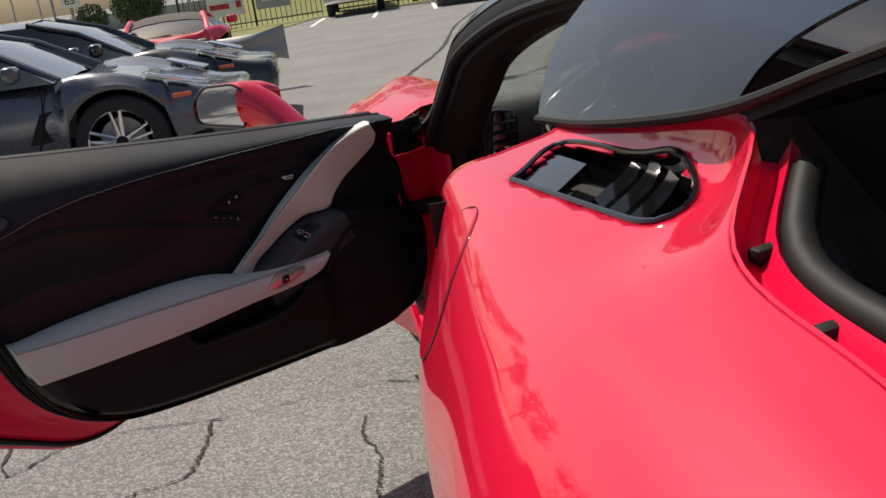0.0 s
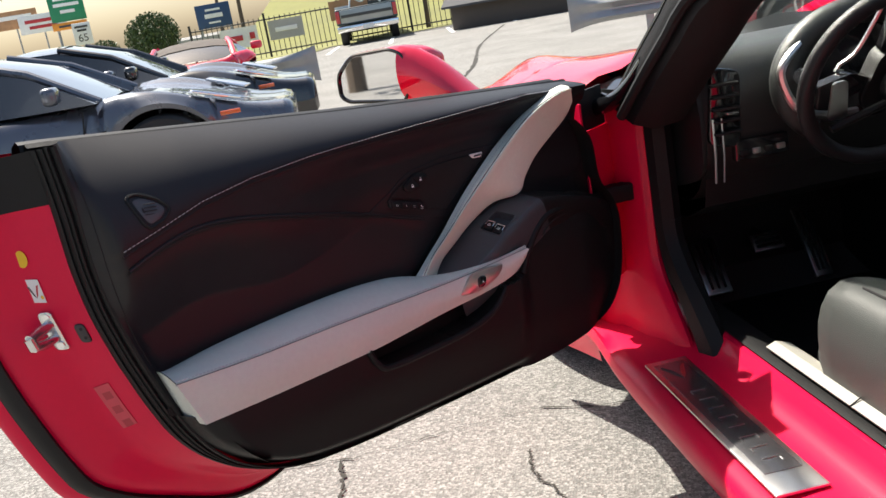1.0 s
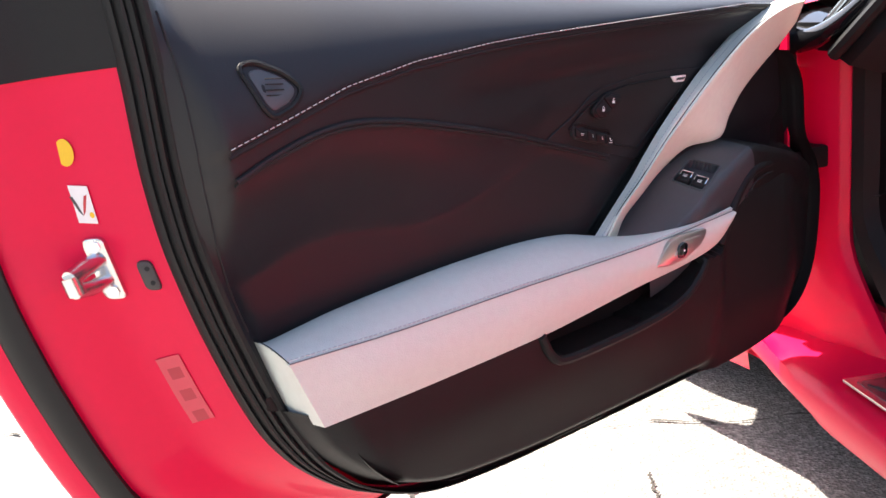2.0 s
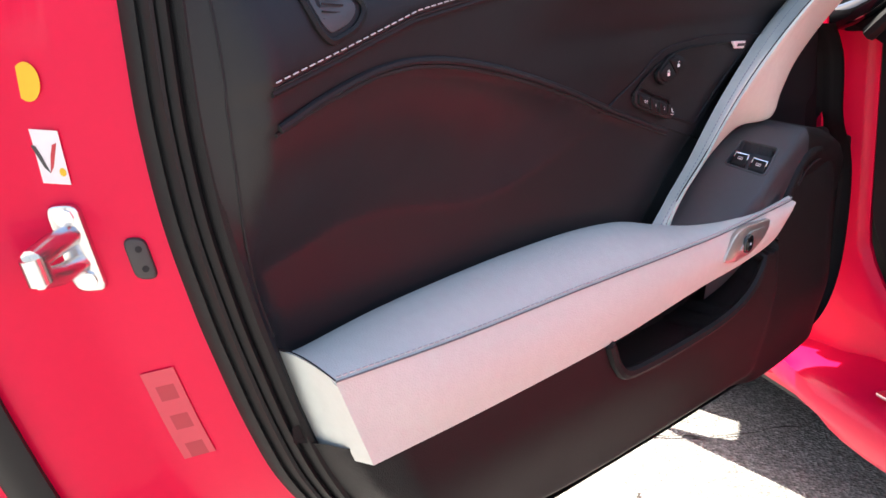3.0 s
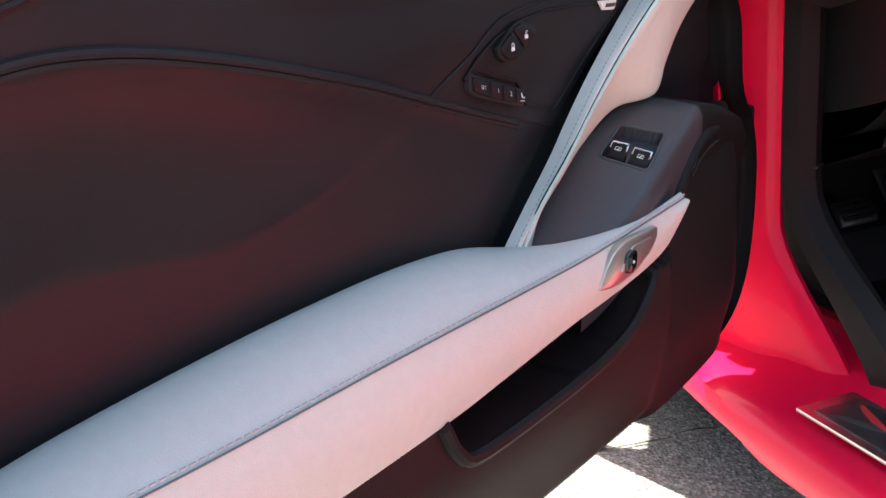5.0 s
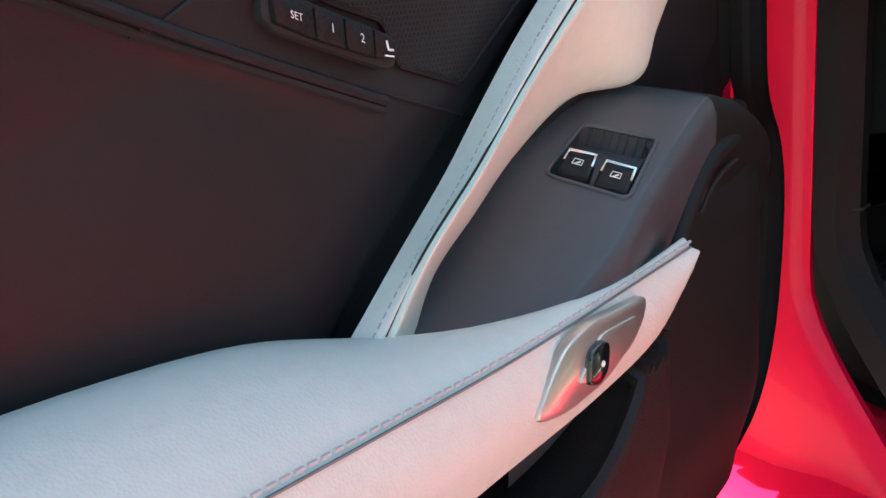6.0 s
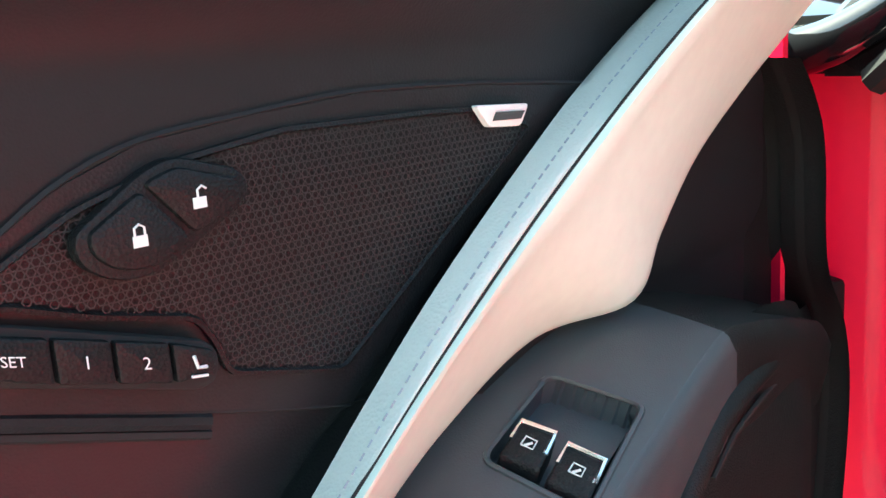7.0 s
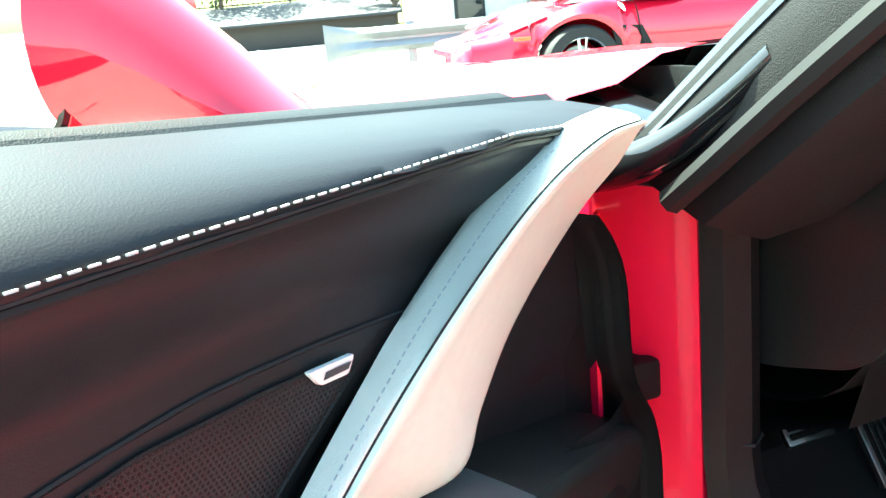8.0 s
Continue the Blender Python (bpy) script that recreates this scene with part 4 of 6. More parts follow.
for b in np.arange(.76, .85, step * .87):
    k += 1
    for a in np.arange(.50 + (k % 2) * step / 2, .76, step):
        if inside(MESHO, a, b) and inside(MESHO, a + .002, b + .001) and inside(MESHO, a - .002, b - .001):
            o = dp(a, pw(a, b) + .0016, b)
            r0, r1 = .0016, .0011
            ring0 = [bm.verts.new(dp(a + r0 * math.cos(t), pw(a, b) + .0016, b + r0 * math.sin(t))) for t in np.linspace(0, 2 * math.pi, 7)[:-1]]
            ring1 = [bm.verts.new(dp(a + r1 * math.cos(t), pw(a, b) + .0016, b + r1 * math.sin(t))) for t in np.linspace(0, 2 * math.pi, 7)[:-1]]
            for i in range(6):
                bm.faces.new((ring0[i], ring0[(i + 1) % 6], ring1[(i + 1) % 6], ring1[i]))
tagged(part("speaker_mesh", bm, MESHGRILLE, door, "fine hexagonal speaker mesh", smooth=False), kind="stuff")

# maker's plate on the speaker: a plain pale plate with a dark bar
bp_ = [(.719, .8475), (.751, .8455), (.746, .837), (.7265, .8385)]
badge = part("speaker_badge", slab(rounded(bp_, .002), 0, .003, lambda a, b, c: dp(a, pw(a, b) + .003 + c, b), .0006), WHITE, door, "small pale metal speaker plate")
part("badge_bar", slab([(.730, .8440), (.7475, .8430), (.745, .8400), (.728, .8408)], 0, .0005, lambda a, b, c: dp(a, pw(a, b) + .0062 + c, b)), PRINT, door)

flat_w = lambda a: -.0035 if a > .575 else -.0095
# lock rocker
lock = part("lock_bezel", slab(rounded([(a + (a - .588) * .09, b + (b - .828) * .13) for a, b in LOCKO], .005), 0, .0045, lambda a, b, c: dp(a, flat_w(.588) + .002 + c, b), .0015), PLASTIC, door, "black lock button bezel")
half1 = [p for p in LOCKO if p[0] < .5915]
half1 = [(.561, .828), (.562, .822), (.568, .817), (.575, .8155), (.582, .816), (.5925, .8215), (.578, .8375)]
half2 = [(.594, .8222), (.610, .829), (.6115, .833), (.609, .8365), (.590, .8425), (.5815, .840), (.5795, .8385)]
for h2, nm in ((half1, "lock_button"), (half2, "unlock_button")):
    part(nm, slab(rounded(h2, .003), 0, .0055, lambda a, b, c: dp(a, flat_w(.588) + .003 + c, b), .0018), PLASTIC, door, "black button with white padlock mark")
for a0, b0, s in ((.5755, .825, 0), (.5955, .8325, 1)):
    part("padlock_mark", slab([(a0 - .0022, b0 - .0028), (a0 + .0022, b0 - .0028), (a0 + .0022, b0 + .0004), (a0 - .0022, b0 + .0004)], 0, .0004, lambda a, b, c: dp(a, flat_w(.588) + .0086 + c, b)), WHITE, door)
    part("padlock_mark", tube([dp(a0 - .0015 + s * .001, flat_w(.588) + .0089, b0), dp(a0 - .0015 + s * .001, flat_w(.588) + .0089, b0 + .0026), dp(a0 + .0 + s * .001, flat_w(.588) + .0089, b0 + .0036), dp(a0 + .0015 + s * .001, flat_w(.588) + .0089, b0 + .0026)] + ([] if s else [dp(a0 + .0015, flat_w(.588) + .0089, b0)]), .0004, 4), WHITE, door)

# seat memory keys
MEM = [(.5275, .8095), (.526, .7985), (.533, .793), (.592, .7755), (.5975, .7765), (.5995, .7835), (.596, .788), (.536, .807)]
part("memory_bezel", slab(rounded([(a + (a - .563) * .06, b + (b - .792) * .16) for a, b in MEM], .003), 0, .0055, lambda a, b, c: dp(a, flat_w(.563) + .001 + c, b), .0015), SEAM, door, "black bezel of the seat memory keys")


def mem_edge(a):
    top = float(np.interp(a, [.5275, .536, .596, .5995], [.8085, .8062, .7872, .7835]))
    bot = float(np.interp(a, [.526, .533, .592, .5985], [.7985, .7938, .7763, .7775]))
    return bot, top


cuts = [.5275, .5492, .5662, .5838, .5985]
for i in range(4):
    a, b = cuts[i] + .0005, cuts[i + 1] - .0005
    o = [(a, mem_edge(a)[0]), (b, mem_edge(b)[0]), (b, mem_edge(b)[1]), (a, mem_edge(a)[1])]
    key = part("memory_key", slab(rounded(o, .0012), 0, .0085, lambda p, q, c: dp(p, flat_w(.563) + .001 + c, q), .0012), PLASTIC, door, "black memory key with white mark")
    ca, cb = (a + b) / 2, sum(mem_edge((a + b) / 2)) / 2
    if i < 3:
        bm = text_mesh(("SET", "1", "2")[i], .0042 if i == 0 else .0054, lambda x, y, c: dp(ca + x, flat_w(.563) + .0098 + c, cb + y - x * .29))
        part("marking", bm, WHITE, door, smooth=False)
    else:
        part("seat_mark", tube([dp(ca - .001, flat_w(.563) + .0102, cb + .003), dp(ca, flat_w(.563) + .0102, cb - .001), dp(ca + .003, flat_w(.563) + .0102, cb - .0015)], .0006, 4), WHITE, door)
        part("seat_mark", tube([dp(ca - .0025, flat_w(.563) + .0102, cb - .0032), dp(ca + .003, flat_w(.563) + .0102, cb - .0042)], .0005, 4), WHITE, door)

# pull strap: stitched grey roll and satin blade, which leans inwards towards its top
ROLL = [(.530, .004, .650), (.551, .004, .666), (.582, .004, .691), (.622, .004, .722), (.651, .004, .748), (.685, .004, .777), (.718, .004, .802), (.752, .004, .826), (.787, .004, .849), (.838, .005, .878), (.890, .010, .906), (.928, .026, .925), (.944, .045, .933)]
BLADE = [(.548, .012, .650, .596, -.006, .632), (.562, .013, .667, .606, -.008, .650), (.585, .016, .694, .628, -.012, .670), (.625, .018, .724, .665, -.014, .690), (.665, .018, .755, .712, -.016, .715), (.710, .018, .787, .772, -.014, .738), (.750, .022, .818, .832, .000, .742), (.790, .032, .853, .855, .002, .772), (.832, .043, .886, .892, .000, .803), (.873, .050, .908, .941, -.001, .831), (.918, .057, .922, .984, .006, .861), (.941, .068, .926, .978, .036, .893)]
n = 80
roll, blade = spline(ROLL, n), spline(BLADE, n)
rows, st_path = [], []
lz, mz = [p[2] for p in roll], [q[2] for q in blade]
for t in np.linspace(0, 1, n):
    b, d = .650 + .283 * t, .6505 + .2755 * t
    a, w = (float(np.interp(b, lz, [p[k] for p in roll])) for k in (0, 1))
    c, v = (float(np.interp(d, mz, [q[k] for q in blade])) for k in (0, 1))
    row = [dp(a + .020, w - .010, b - .006)]
    for k in np.linspace(0, 1, 11):
        row.append(dp(a + (c - a) * k, w - .004 + (v - w + .003) * k + .009 * math.sin(math.pi * (.10 + .86 * k)), b + (d - b) * k))
    row.append(dp(c + .008, v - .012, d - .004))
    rows.append(row)
    st_path.append(row[4] + (dp(0, .0006, 0) - dp(0, 0, 0)))
part("pull_strap", loft(rows, True, True), GREY, door, "grey leather pull strap with stitched edge", sharp=60)
rows = []
for q in blade:
    a, c = np.array(q[:3]), np.array(q[3:])
    lip = np.array((0, .0045, 0))
    sect = [a + (c - a) * .15 - (0, .014, 0), a, a + (c - a) * .015 + lip, a + (c - a) * .06 + lip * 1.2, a + (c - a) * .12 + lip * .9]
    sect += [a + (c - a) * k + lip * .8 * (1 - k) for k in (.2, .35, .5, .65, .8, .93, .98)] + [c - (0, .003, 0), c - (0, .016, 0)]
    rows.append([dp(*p) for p in sect])
part("strap_plate", loft(rows, True, True), BEIGE, door, "satin silver-beige pull handle blade", sharp=50)
part("strap_seam", tube([dp(q[0], q[1] + .0008, q[2]) for q in blade], .0007, 5), SEAM, door)
stitches(st_path, .0030, .0022, material("blue_grey_thread", (.34, .36, .40), .8), r=.0005)


# switch pod
def pod(a, w, c=0.0):
    z = .706 + .33 * (a - .732) - .33 * (w - .01) - .020 * smooth01(.74, .62, a)
    top = .737 - .09 * w
    z = -.005 * math.log(math.exp(-z / .005) + math.exp(-top / .005))
    return dp(a, w + c * .30, z + c * .9)


WELL = rounded([(.770, -.006), (.782, .036), (.724, .046), (.717, -.002)], .006)
bm = bmesh.new()
inner = lambda a: float(np.interp(a, [.56, .592, .62, .72, .806, .82], [-.01, -.015, -.025, -.035, -.040, -.04]))
outer = lambda a: float(np.interp(a, [.56, .62, .673, .70, .844], [.03, .040, .048, .052, .039]))
A = np.linspace(.56, .846, 210)
B = np.linspace(0, 1, 90)
grid = [[bm.verts.new(pod(a, inner(a) + (outer(a) - inner(a)) * k, -.014 if inside(WELL, a, inner(a) + (outer(a) - inner(a)) * k) else 0)) for k in B] for a in A]
for i in range(len(A) - 1):
    for j in range(len(B) - 1):
        bm.faces.new((grid[i][j], grid[i + 1][j], grid[i + 1][j + 1], grid[i][j + 1]))
part("well_rim", tube([pod(a, b, .0) for a, b in WELL + WELL[:1]], .0016, 6), POD, door)
part("switch_pod", bm, POD, door, "satin black window switch pod", sharp=30)
rows = []
for a in np.linspace(.60, .846, 60):
    t = smooth01(.60, .85, a)
    p0 = pod(a, outer(a))
    e, g = dp(0, 1, 0) - dp(0, 0, 0), dp(1, 0, 0) - dp(0, 0, 0)
    q = [p0, p0 + e * .003 - Vector((0, 0, .002)), p0 + e * .004 + g * .006 - Vector((0, 0, .012)), p0 + g * .014 - Vector((0, 0, .032)), p0 - e * .014 + g * .03 - Vector((0, 0, .075))]
    rows.append(q)
part("pod_side", loft(rows), POD, door, sharp=60)
# front slope of the pod and the curved cheek running to the hinge end
rows = []
for k in np.linspace(0, 1, 14):
    w = inner(.846) + (outer(.846) - inner(.846)) * k
    a0 = .846
    rows.append([pod(a0, w), pod(a0 + .012, w, -.002), dp(.90, w - .004, .725 - .12 * (w - .01)), dp(.96, w - .014, .708 - .12 * (w - .01)), dp(1.03, w - .030, .686 - .15 * (w - .01)), dp(1.08, w - .046, .664 - .15 * (w - .01)), dp(1.10, w - .06, .63)])
part("pod_front", loft(rows), PLASTIC, door, sharp=60)
CH = [(.775, .600), (.800, .640), (.828, .672), (.856, .690), (.90, .694), (.96, .684), (1.03, .662), (1.085, .640)]
part("cheek_ridge", tube([dp(u, .036 - .05 * smooth01(.85, 1.1, u), z) for u, z in spline(CH, 40)], .008, 10), PLASTIC, door)
part("cheek_groove", tube([dp(u + .014, .036 - .05 * smooth01(.85, 1.1, u), z - .016) for u, z in spline(CH[2:], 30)], .0016, 6), SEAM, door)
rows = []
for u0, w0, z0 in [(.846, 0, None), (.858, 0, None), (.90, -.004, .725), (.96, -.014, .708), (1.03, -.030, .686), (1.08, -.046, .664), (1.10, -.06, .63)]:
    w1 = outer(.846)
    p = pod(u0, w1, 0 if u0 < .85 else -.002) if z0 is None else dp(u0, w1 + w0, z0 - .12 * (w1 - .01))
    e = dp(0, 1, 0) - dp(0, 0, 0)
    g = dp(1, 0, 0) - dp(0, 0, 0)
    rows.append([p, p + e * .003 - Vector((0, 0, .002)), p + e * .004 + g * .006 - Vector((0, 0, .012)), p + g * .010 - Vector((0, 0, .032)), p - e * .014 + g * .014 - Vector((0, 0, .075))])
part("pod_side", loft(rows), PLASTIC, door, sharp=60)
part("front_backing", loft([[dp(.90 + (front_u(z) + .022 - .90) * k, -.040, z) for k in (0, .3, .6, 1)] for z in np.linspace(.45, .87, 16)]), PLASTIC, door)
part("arm_end_filler", loft([[dp(rear_u(z) + .018 + .012 * k, -.03 + .08 * k, z) for k in np.linspace(0, 1, 6)] for z in np.linspace(.592, .47, 10)]), PLASTIC, door)
# two window switches
for o in ([(.7405, .000), (.7445, .0165), (.727, .0205), (.7225, .0025)], [(.7435, .0215), (.7465, .0395), (.728, .0435), (.7245, .0245)]):
    part("window_switch", slab(rounded(o, .002), -.012, .013, lambda a, b, c: pod(a, b, c), .002), PLASTIC, door, "black window switch with bright edge")
    (a1, b1), (a2, b2), (a3, b3), (a4, b4) = o
    bm = tube([pod(a4 + (a1 - a4) * .45, b4 + (b1 - b4) * .45 + .001, .0015), pod(a1, b1 + .001, .0015), pod(a2, b2 - .001, .0015), pod(a3 + (a2 - a3) * .35, b3 + (b2 - b3) * .35 - .001, .0015)], .0012, 6)
    part("switch_edge", bm, CHROME, door)
    ca, cb = sum(p[0] for p in o) / 4, sum(p[1] for p in o) / 4
    part("window_mark", tube([pod(ca - .0025, cb - .0025, .0014), pod(ca + .002, cb - .003, .0014), pod(ca + .0028, cb + .002, .0014), pod(ca - .0015, cb + .0028, .0014), pod(ca - .0025, cb - .0025, .0014)], .0004, 4), WHITE, door)
    part("window_mark", tube([pod(ca - .002, cb - .001, .0014), pod(ca + .001, cb + .001, .0014)], .0006, 4), WHITE, door)
# door release cup in the armrest face
fw = lambda a, b: .0625
CUP = rounded([(.592, .6185), (.604, .632), (.622, .646), (.645, .650), (.703, .646), (.700, .636), (.688, .626), (.655, .615), (.62, .6135)], .008)
cupp = part("release_surround", slab(CUP, 0, .006, lambda a, b, c: dp(a, fw(a, b) - .002 + c, b), .002), NICKEL, door, "champagne metal door release surround")
part("release_dish", slab(rounded([(.628, .624), (.650, .642), (.690, .640), (.684, .628), (.655, .619)], .006), 0, .0012, lambda a, b, c: dp(a, fw(a, b) + .0038 + c, b), .0006), NICKEL, door)
part("release_button", slab(rounded([(.634, .622), (.637, .638), (.648, .6405), (.655, .637), (.653, .623), (.643, .619)], .005), 0, .005, lambda a, b, c: dp(a, fw(a, b) + .003 + c, b), .002), GLOSS, door, "black release button with a white dot")
part("button_dot", slab([(.6455 + .0016 * math.cos(t), .6295 + .0016 * math.sin(t)) for t in np.linspace(0, 2 * math.pi, 13)[:-1]], 0, .0004, lambda a, b, c: dp(a, fw(a, b) + .0081 + c, b)), WHITE, door)


# ---- door shell: swept round the trim's edge ----
def outward(i):
    a, b = edge[max(0, i - 2)], edge[min(len(edge) - 1, i + 2)]
    d = Vector((b[0] - a[0], b[1] - a[1], 0)).normalized()
    return -d.y * -1, d.x * -1


def shell_rows(profile, i0, i1):
    rows = []
    for i in range(i0, i1):
        u, z = edge[i]
        ox, oz = outward(i)
        if not (ox * (u - .5) + oz * (z - .7) > 0):
            ox, oz = -ox, -oz
        k = max(.10, 1 - .42 * smooth01(.58, .46, z) * (u < .9) - .60 * smooth01(.15, .40, u) - .5 * smooth01(.8, 1.0, u))
        drop = smooth01(.15, .45, u)
        rows.append([dp(u + ox * d * k, w - .01 * drop, z + oz * d * k) for d, w in profile])
    return rows


N = len(edge)
cap_i = min(i for i, p in enumerate(edge) if p[1] < .962)
part("trim_return", loft(shell_rows([(-.003, .011), (.001, .010), (.003, .004), (.004, -.008), (.005, -.02)], 0, N)), PLASTIC, door)
part("door_seal", loft(shell_rows([(.003, -.010), (.004, -.001), (.0075, .001), (.009, -.007), (.0095, -.011), (.011, -.008), (.0135, -.009), (.0145, -.018), (.0155, -.021), (.018, -.019), (.021, -.024), (.021, -.036)], 0, N)), RUBBER, door, "black rubber door seal")
red_prof = [(.017, -.030), (.022, -.036), (.035, -.049), (.050, -.066), (.060, -.076), (.068, -.082), (.078, -.086), (.095, -.091), (.118, -.098), (.140, -.107), (.148, -.114)]
part("door_end", loft(shell_rows(red_prof, cap_i, N)), RED_JAMB, door, "red painted door end")
part("end_cap", loft(shell_rows([(.017, -.028), (.022, -.032), (.035, -.045), (.060, -.070), (.078, -.082), (.095, -.087), (.118, -.094), (.140, -.104), (.148, -.112)], 0, cap_i + 1)), PLASTIC, door, "black plastic end cap")
part("outer_seal", loft(shell_rows([(.144, -.110), (.148, -.101), (.160, -.104), (.170, -.116), (.172, -.126)], 0, N)), RUBBER, door, "black outer door seal")
part("skin_flange", loft(shell_rows([(.169, -.122), (.180, -.128), (.190, -.138), (.191, -.146), (.182, -.154)], 0, N)), RED_JAMB, door, "red door skin edge")
rows = shell_rows([(.184, -.153)], 0, N)
ring = [r[0] for r in rows]
mid_ = dp(.5, -.15, .7)
sk = []
for k in (1, .9, .7, .4, .1):
    sk.append([mid_ + (p - mid_) * k + (dp(0, -.035 * (1 - k * k), 0) - dp(0, 0, 0)) for p in ring])
part("door_skin", loft(sk), RED, door, "glossy red outer door skin")

# latch, plug, stickers


def endface(a, b, c=0.0):
    """A place on the door's rear end: a inwards along it, b height, c out from it."""
    ta = (.735, .678)
    na = (-.678, .735)
    u, w = rear_u(b) - .066 + a * ta[0] + c * na[0], -.080 + a * ta[1] + c * na[1]
    return dp(u, w, b)


lat = part("latch_plate", slab(rounded([(-.010, .735), (.012, .735), (.012, .80), (-.010, .80)], .008), -.004, .010, endface, .002), ZINC, door, "bright zinc door striker plate")
bm = tube([endface(.0, .778, .004), endface(-.006, .776, .03), endface(-.012, .772, .048)], .0085, 10)
tube([endface(.0, .756, .004), endface(-.006, .757, .03), endface(-.012, .760, .048)], .0075, 10, bm)
tube([endface(-.012, .775, .046), endface(-.012, .757, .046)], .009, 10, bm)
part("striker", bm, ZINC, door, "bright striker loop")
for b in (.744, .791):
    part("screw", tube([endface(.002, b, .004), endface(.002, b, .009)], .006, 8), CHROME, door)
plug = part("rubber_stop", slab(rounded([(.033, .741), (.049, .741), (.049, .773), (.033, .773)], .007), -.002, .008, endface, .003), material("grey_rubber", (.05, .046, .046), .6), door, "black two-hole rubber stop")
for b in (.750, .765):
    part("plug_hole", tube([endface(.043, b, .004), endface(.043, b, .0066)], .0025, 8), SEAM, door)
part("sticker", slab([(-.002 + .0085 * math.cos(t), .883 + .013 * math.sin(t)) for t in np.linspace(0, 2 * math.pi, 21)[:-1]], .001, .0006, endface), YELLOW, door, "round yellow sticker")
part("sticker", slab([(-.011, .816), (.011, .813), (.011, .850), (-.011, .853)], .001, .0006, endface), WHITE, door, "white sticker with a dark emblem")
for s, mt in ((-1, PRINT), (1, PRINT_RED)):
    part("sticker_print", slab([(.0, .822), (s * .003, .826), (s * .0085, .842), (s * .0055, .841), (s * .003, .834)], .0016, .0004, endface), mt, door)
part("sticker_print", slab([(.008 + .0022 * math.cos(t), .822 + .003 * math.sin(t)) for t in np.linspace(0, 2 * math.pi, 11)[:-1]], .0016, .0004, endface), YELLOW, door)
lab = [i for i, p in enumerate(edge) if p[0] < .12 and .585 < p[1] < .69]
LABEL_FILM = material("label_film", (.60, .045, .075), .35)
LABEL_PRINT = material("label_print", (.42, .02, .04), .45)
label_ob = part("data_label", solid(loft(shell_rows([(.043, -.0565), (.052, -.0665), (.061, -.0755)], lab[0], lab[-1])), .0005), LABEL_FILM, door, "worn data label in plain bars")
for k in range(lab[0] + 1, lab[-1] - 1, 2):
    part("print_bar", loft([r for r in shell_rows([(.047, -.0602), (.057, -.0708)], k, k + 2)]), LABEL_PRINT, label_ob, smooth=False)

# door mirror: its glass looks back past the driver
def mp(a, b, c=0.0):
    """a along the glass, b height, c out of its face."""
    return Vector((.009 + .929 * a - .37 * c, 1.853 - .37 * a - .929 * c, b + .03 * c))


gl = rounded([(-.168, 1.012), (-.170, .965), (-.150, .953), (-.006, .943), (.004, .960), (.008, 1.036), (-.022, 1.052), (-.125, 1.048)], .016)
rows = []
for f, back, sh in ((1.0, .0, 0), (1.05, -.001, 0), (1.09, -.012, .004), (1.08, -.04, .014), (.97, -.075, .035), (.74, -.105, .055), (.3, -.125, .07)):
    rows.append([mp(-.082 + (a + .082) * f + sh, .997 + (b - .997) * f, back) for a, b in gl + gl[:1]])
part("mirror_shell", loft(rows), RED, door, "glossy red door mirror")
part("mirror_glass", slab(gl, -.006, .003, lambda a, b, c: mp(a, b, c)), MIRROR, door, "door mirror glass", smooth=False)
part("mirror_rim", tube([mp(a, b, -.001) for a, b in gl + gl[:1]], .004, 6), GLOSS, door)
rows = []
for a, b, c, ra, rb in ((-.005, .998, -.02, .035, .057), (.025, .992, -.035, .04, .053), (.055, .978, -.045, .045, .044), (.085, .960, -.05, .045, .032), (.112, .943, -.055, .04, .018), (.135, .930, -.058, .035, .007)):
    rows.append([mp(a, b + rb * math.sin(t), c + ra * math.cos(t)) for t in np.linspace(0, 2 * math.pi, 25)])
part("mirror_arm", loft(rows, cap=False), RED, door, "red mirror housing running into the waistline")
# Added plate across the hinge gap, keeps leaking sun off the pillar; top black.
part("hinge_light_stop", solid(loft([[dp(u, -.10 - .02 * (u > 1.2), z) for u in (1.04, 1.12, 1.20, 1.26)] for z in np.linspace(.44, .795, 8)]), .004), RED_JAMB, door)
part("light_stop_top", solid(loft([[dp(u, -.098 - .02 * (u > 1.2), z) for u in (1.00, 1.08, 1.16, 1.23)] for z in np.linspace(.797, .885, 5)]), .006), PLASTIC, door, "black upper part of the plate added across the hinge gap")
part("outer_waist", loft([[dp(u, -.138 - .02 * k, belt(u) - .012 - .05 * k * k) for u in np.linspace(-.16, 1.08, 30)] for k in np.linspace(0, 1.3, 6)]), RED, door)
# front end of the door and hinges
part("door_front_end", solid(loft([[dp(1.07 + .06 * math.sin(k * 3.1) * .3, -.03 - .11 * k, z) for k in np.linspace(0, 1, 6)] for z in np.linspace(.44, .87, 8)]), .004), RED_JAMB, door)
for z in (.50, .74):
    part("hinge", block((-.05, -.01, z - .03), (.02, .035, z + .03), .008, CARM @ Matrix.Translation((-.06, .03, 0))), RED_JAMB, door, "red painted door hinge")

# ---- ground ----
def sheet(name, pts, mat, z, label, category, kind="structure", step=0):
    bm = bmesh.new()
    bm.faces.new([bm.verts.new((x, y, z)) for x, y in pts])
    return tagged(part(name, bm, mat, None, smooth=False), label, category, kind=kind)


bm = bmesh.new()
bmesh.ops.create_grid(bm, x_segments=8, y_segments=8, size=900)
tagged(part("ground", bm, ASPHALT, None, smooth=False), "grey worn asphalt parking lot with cracks", "ground", kind="structure")


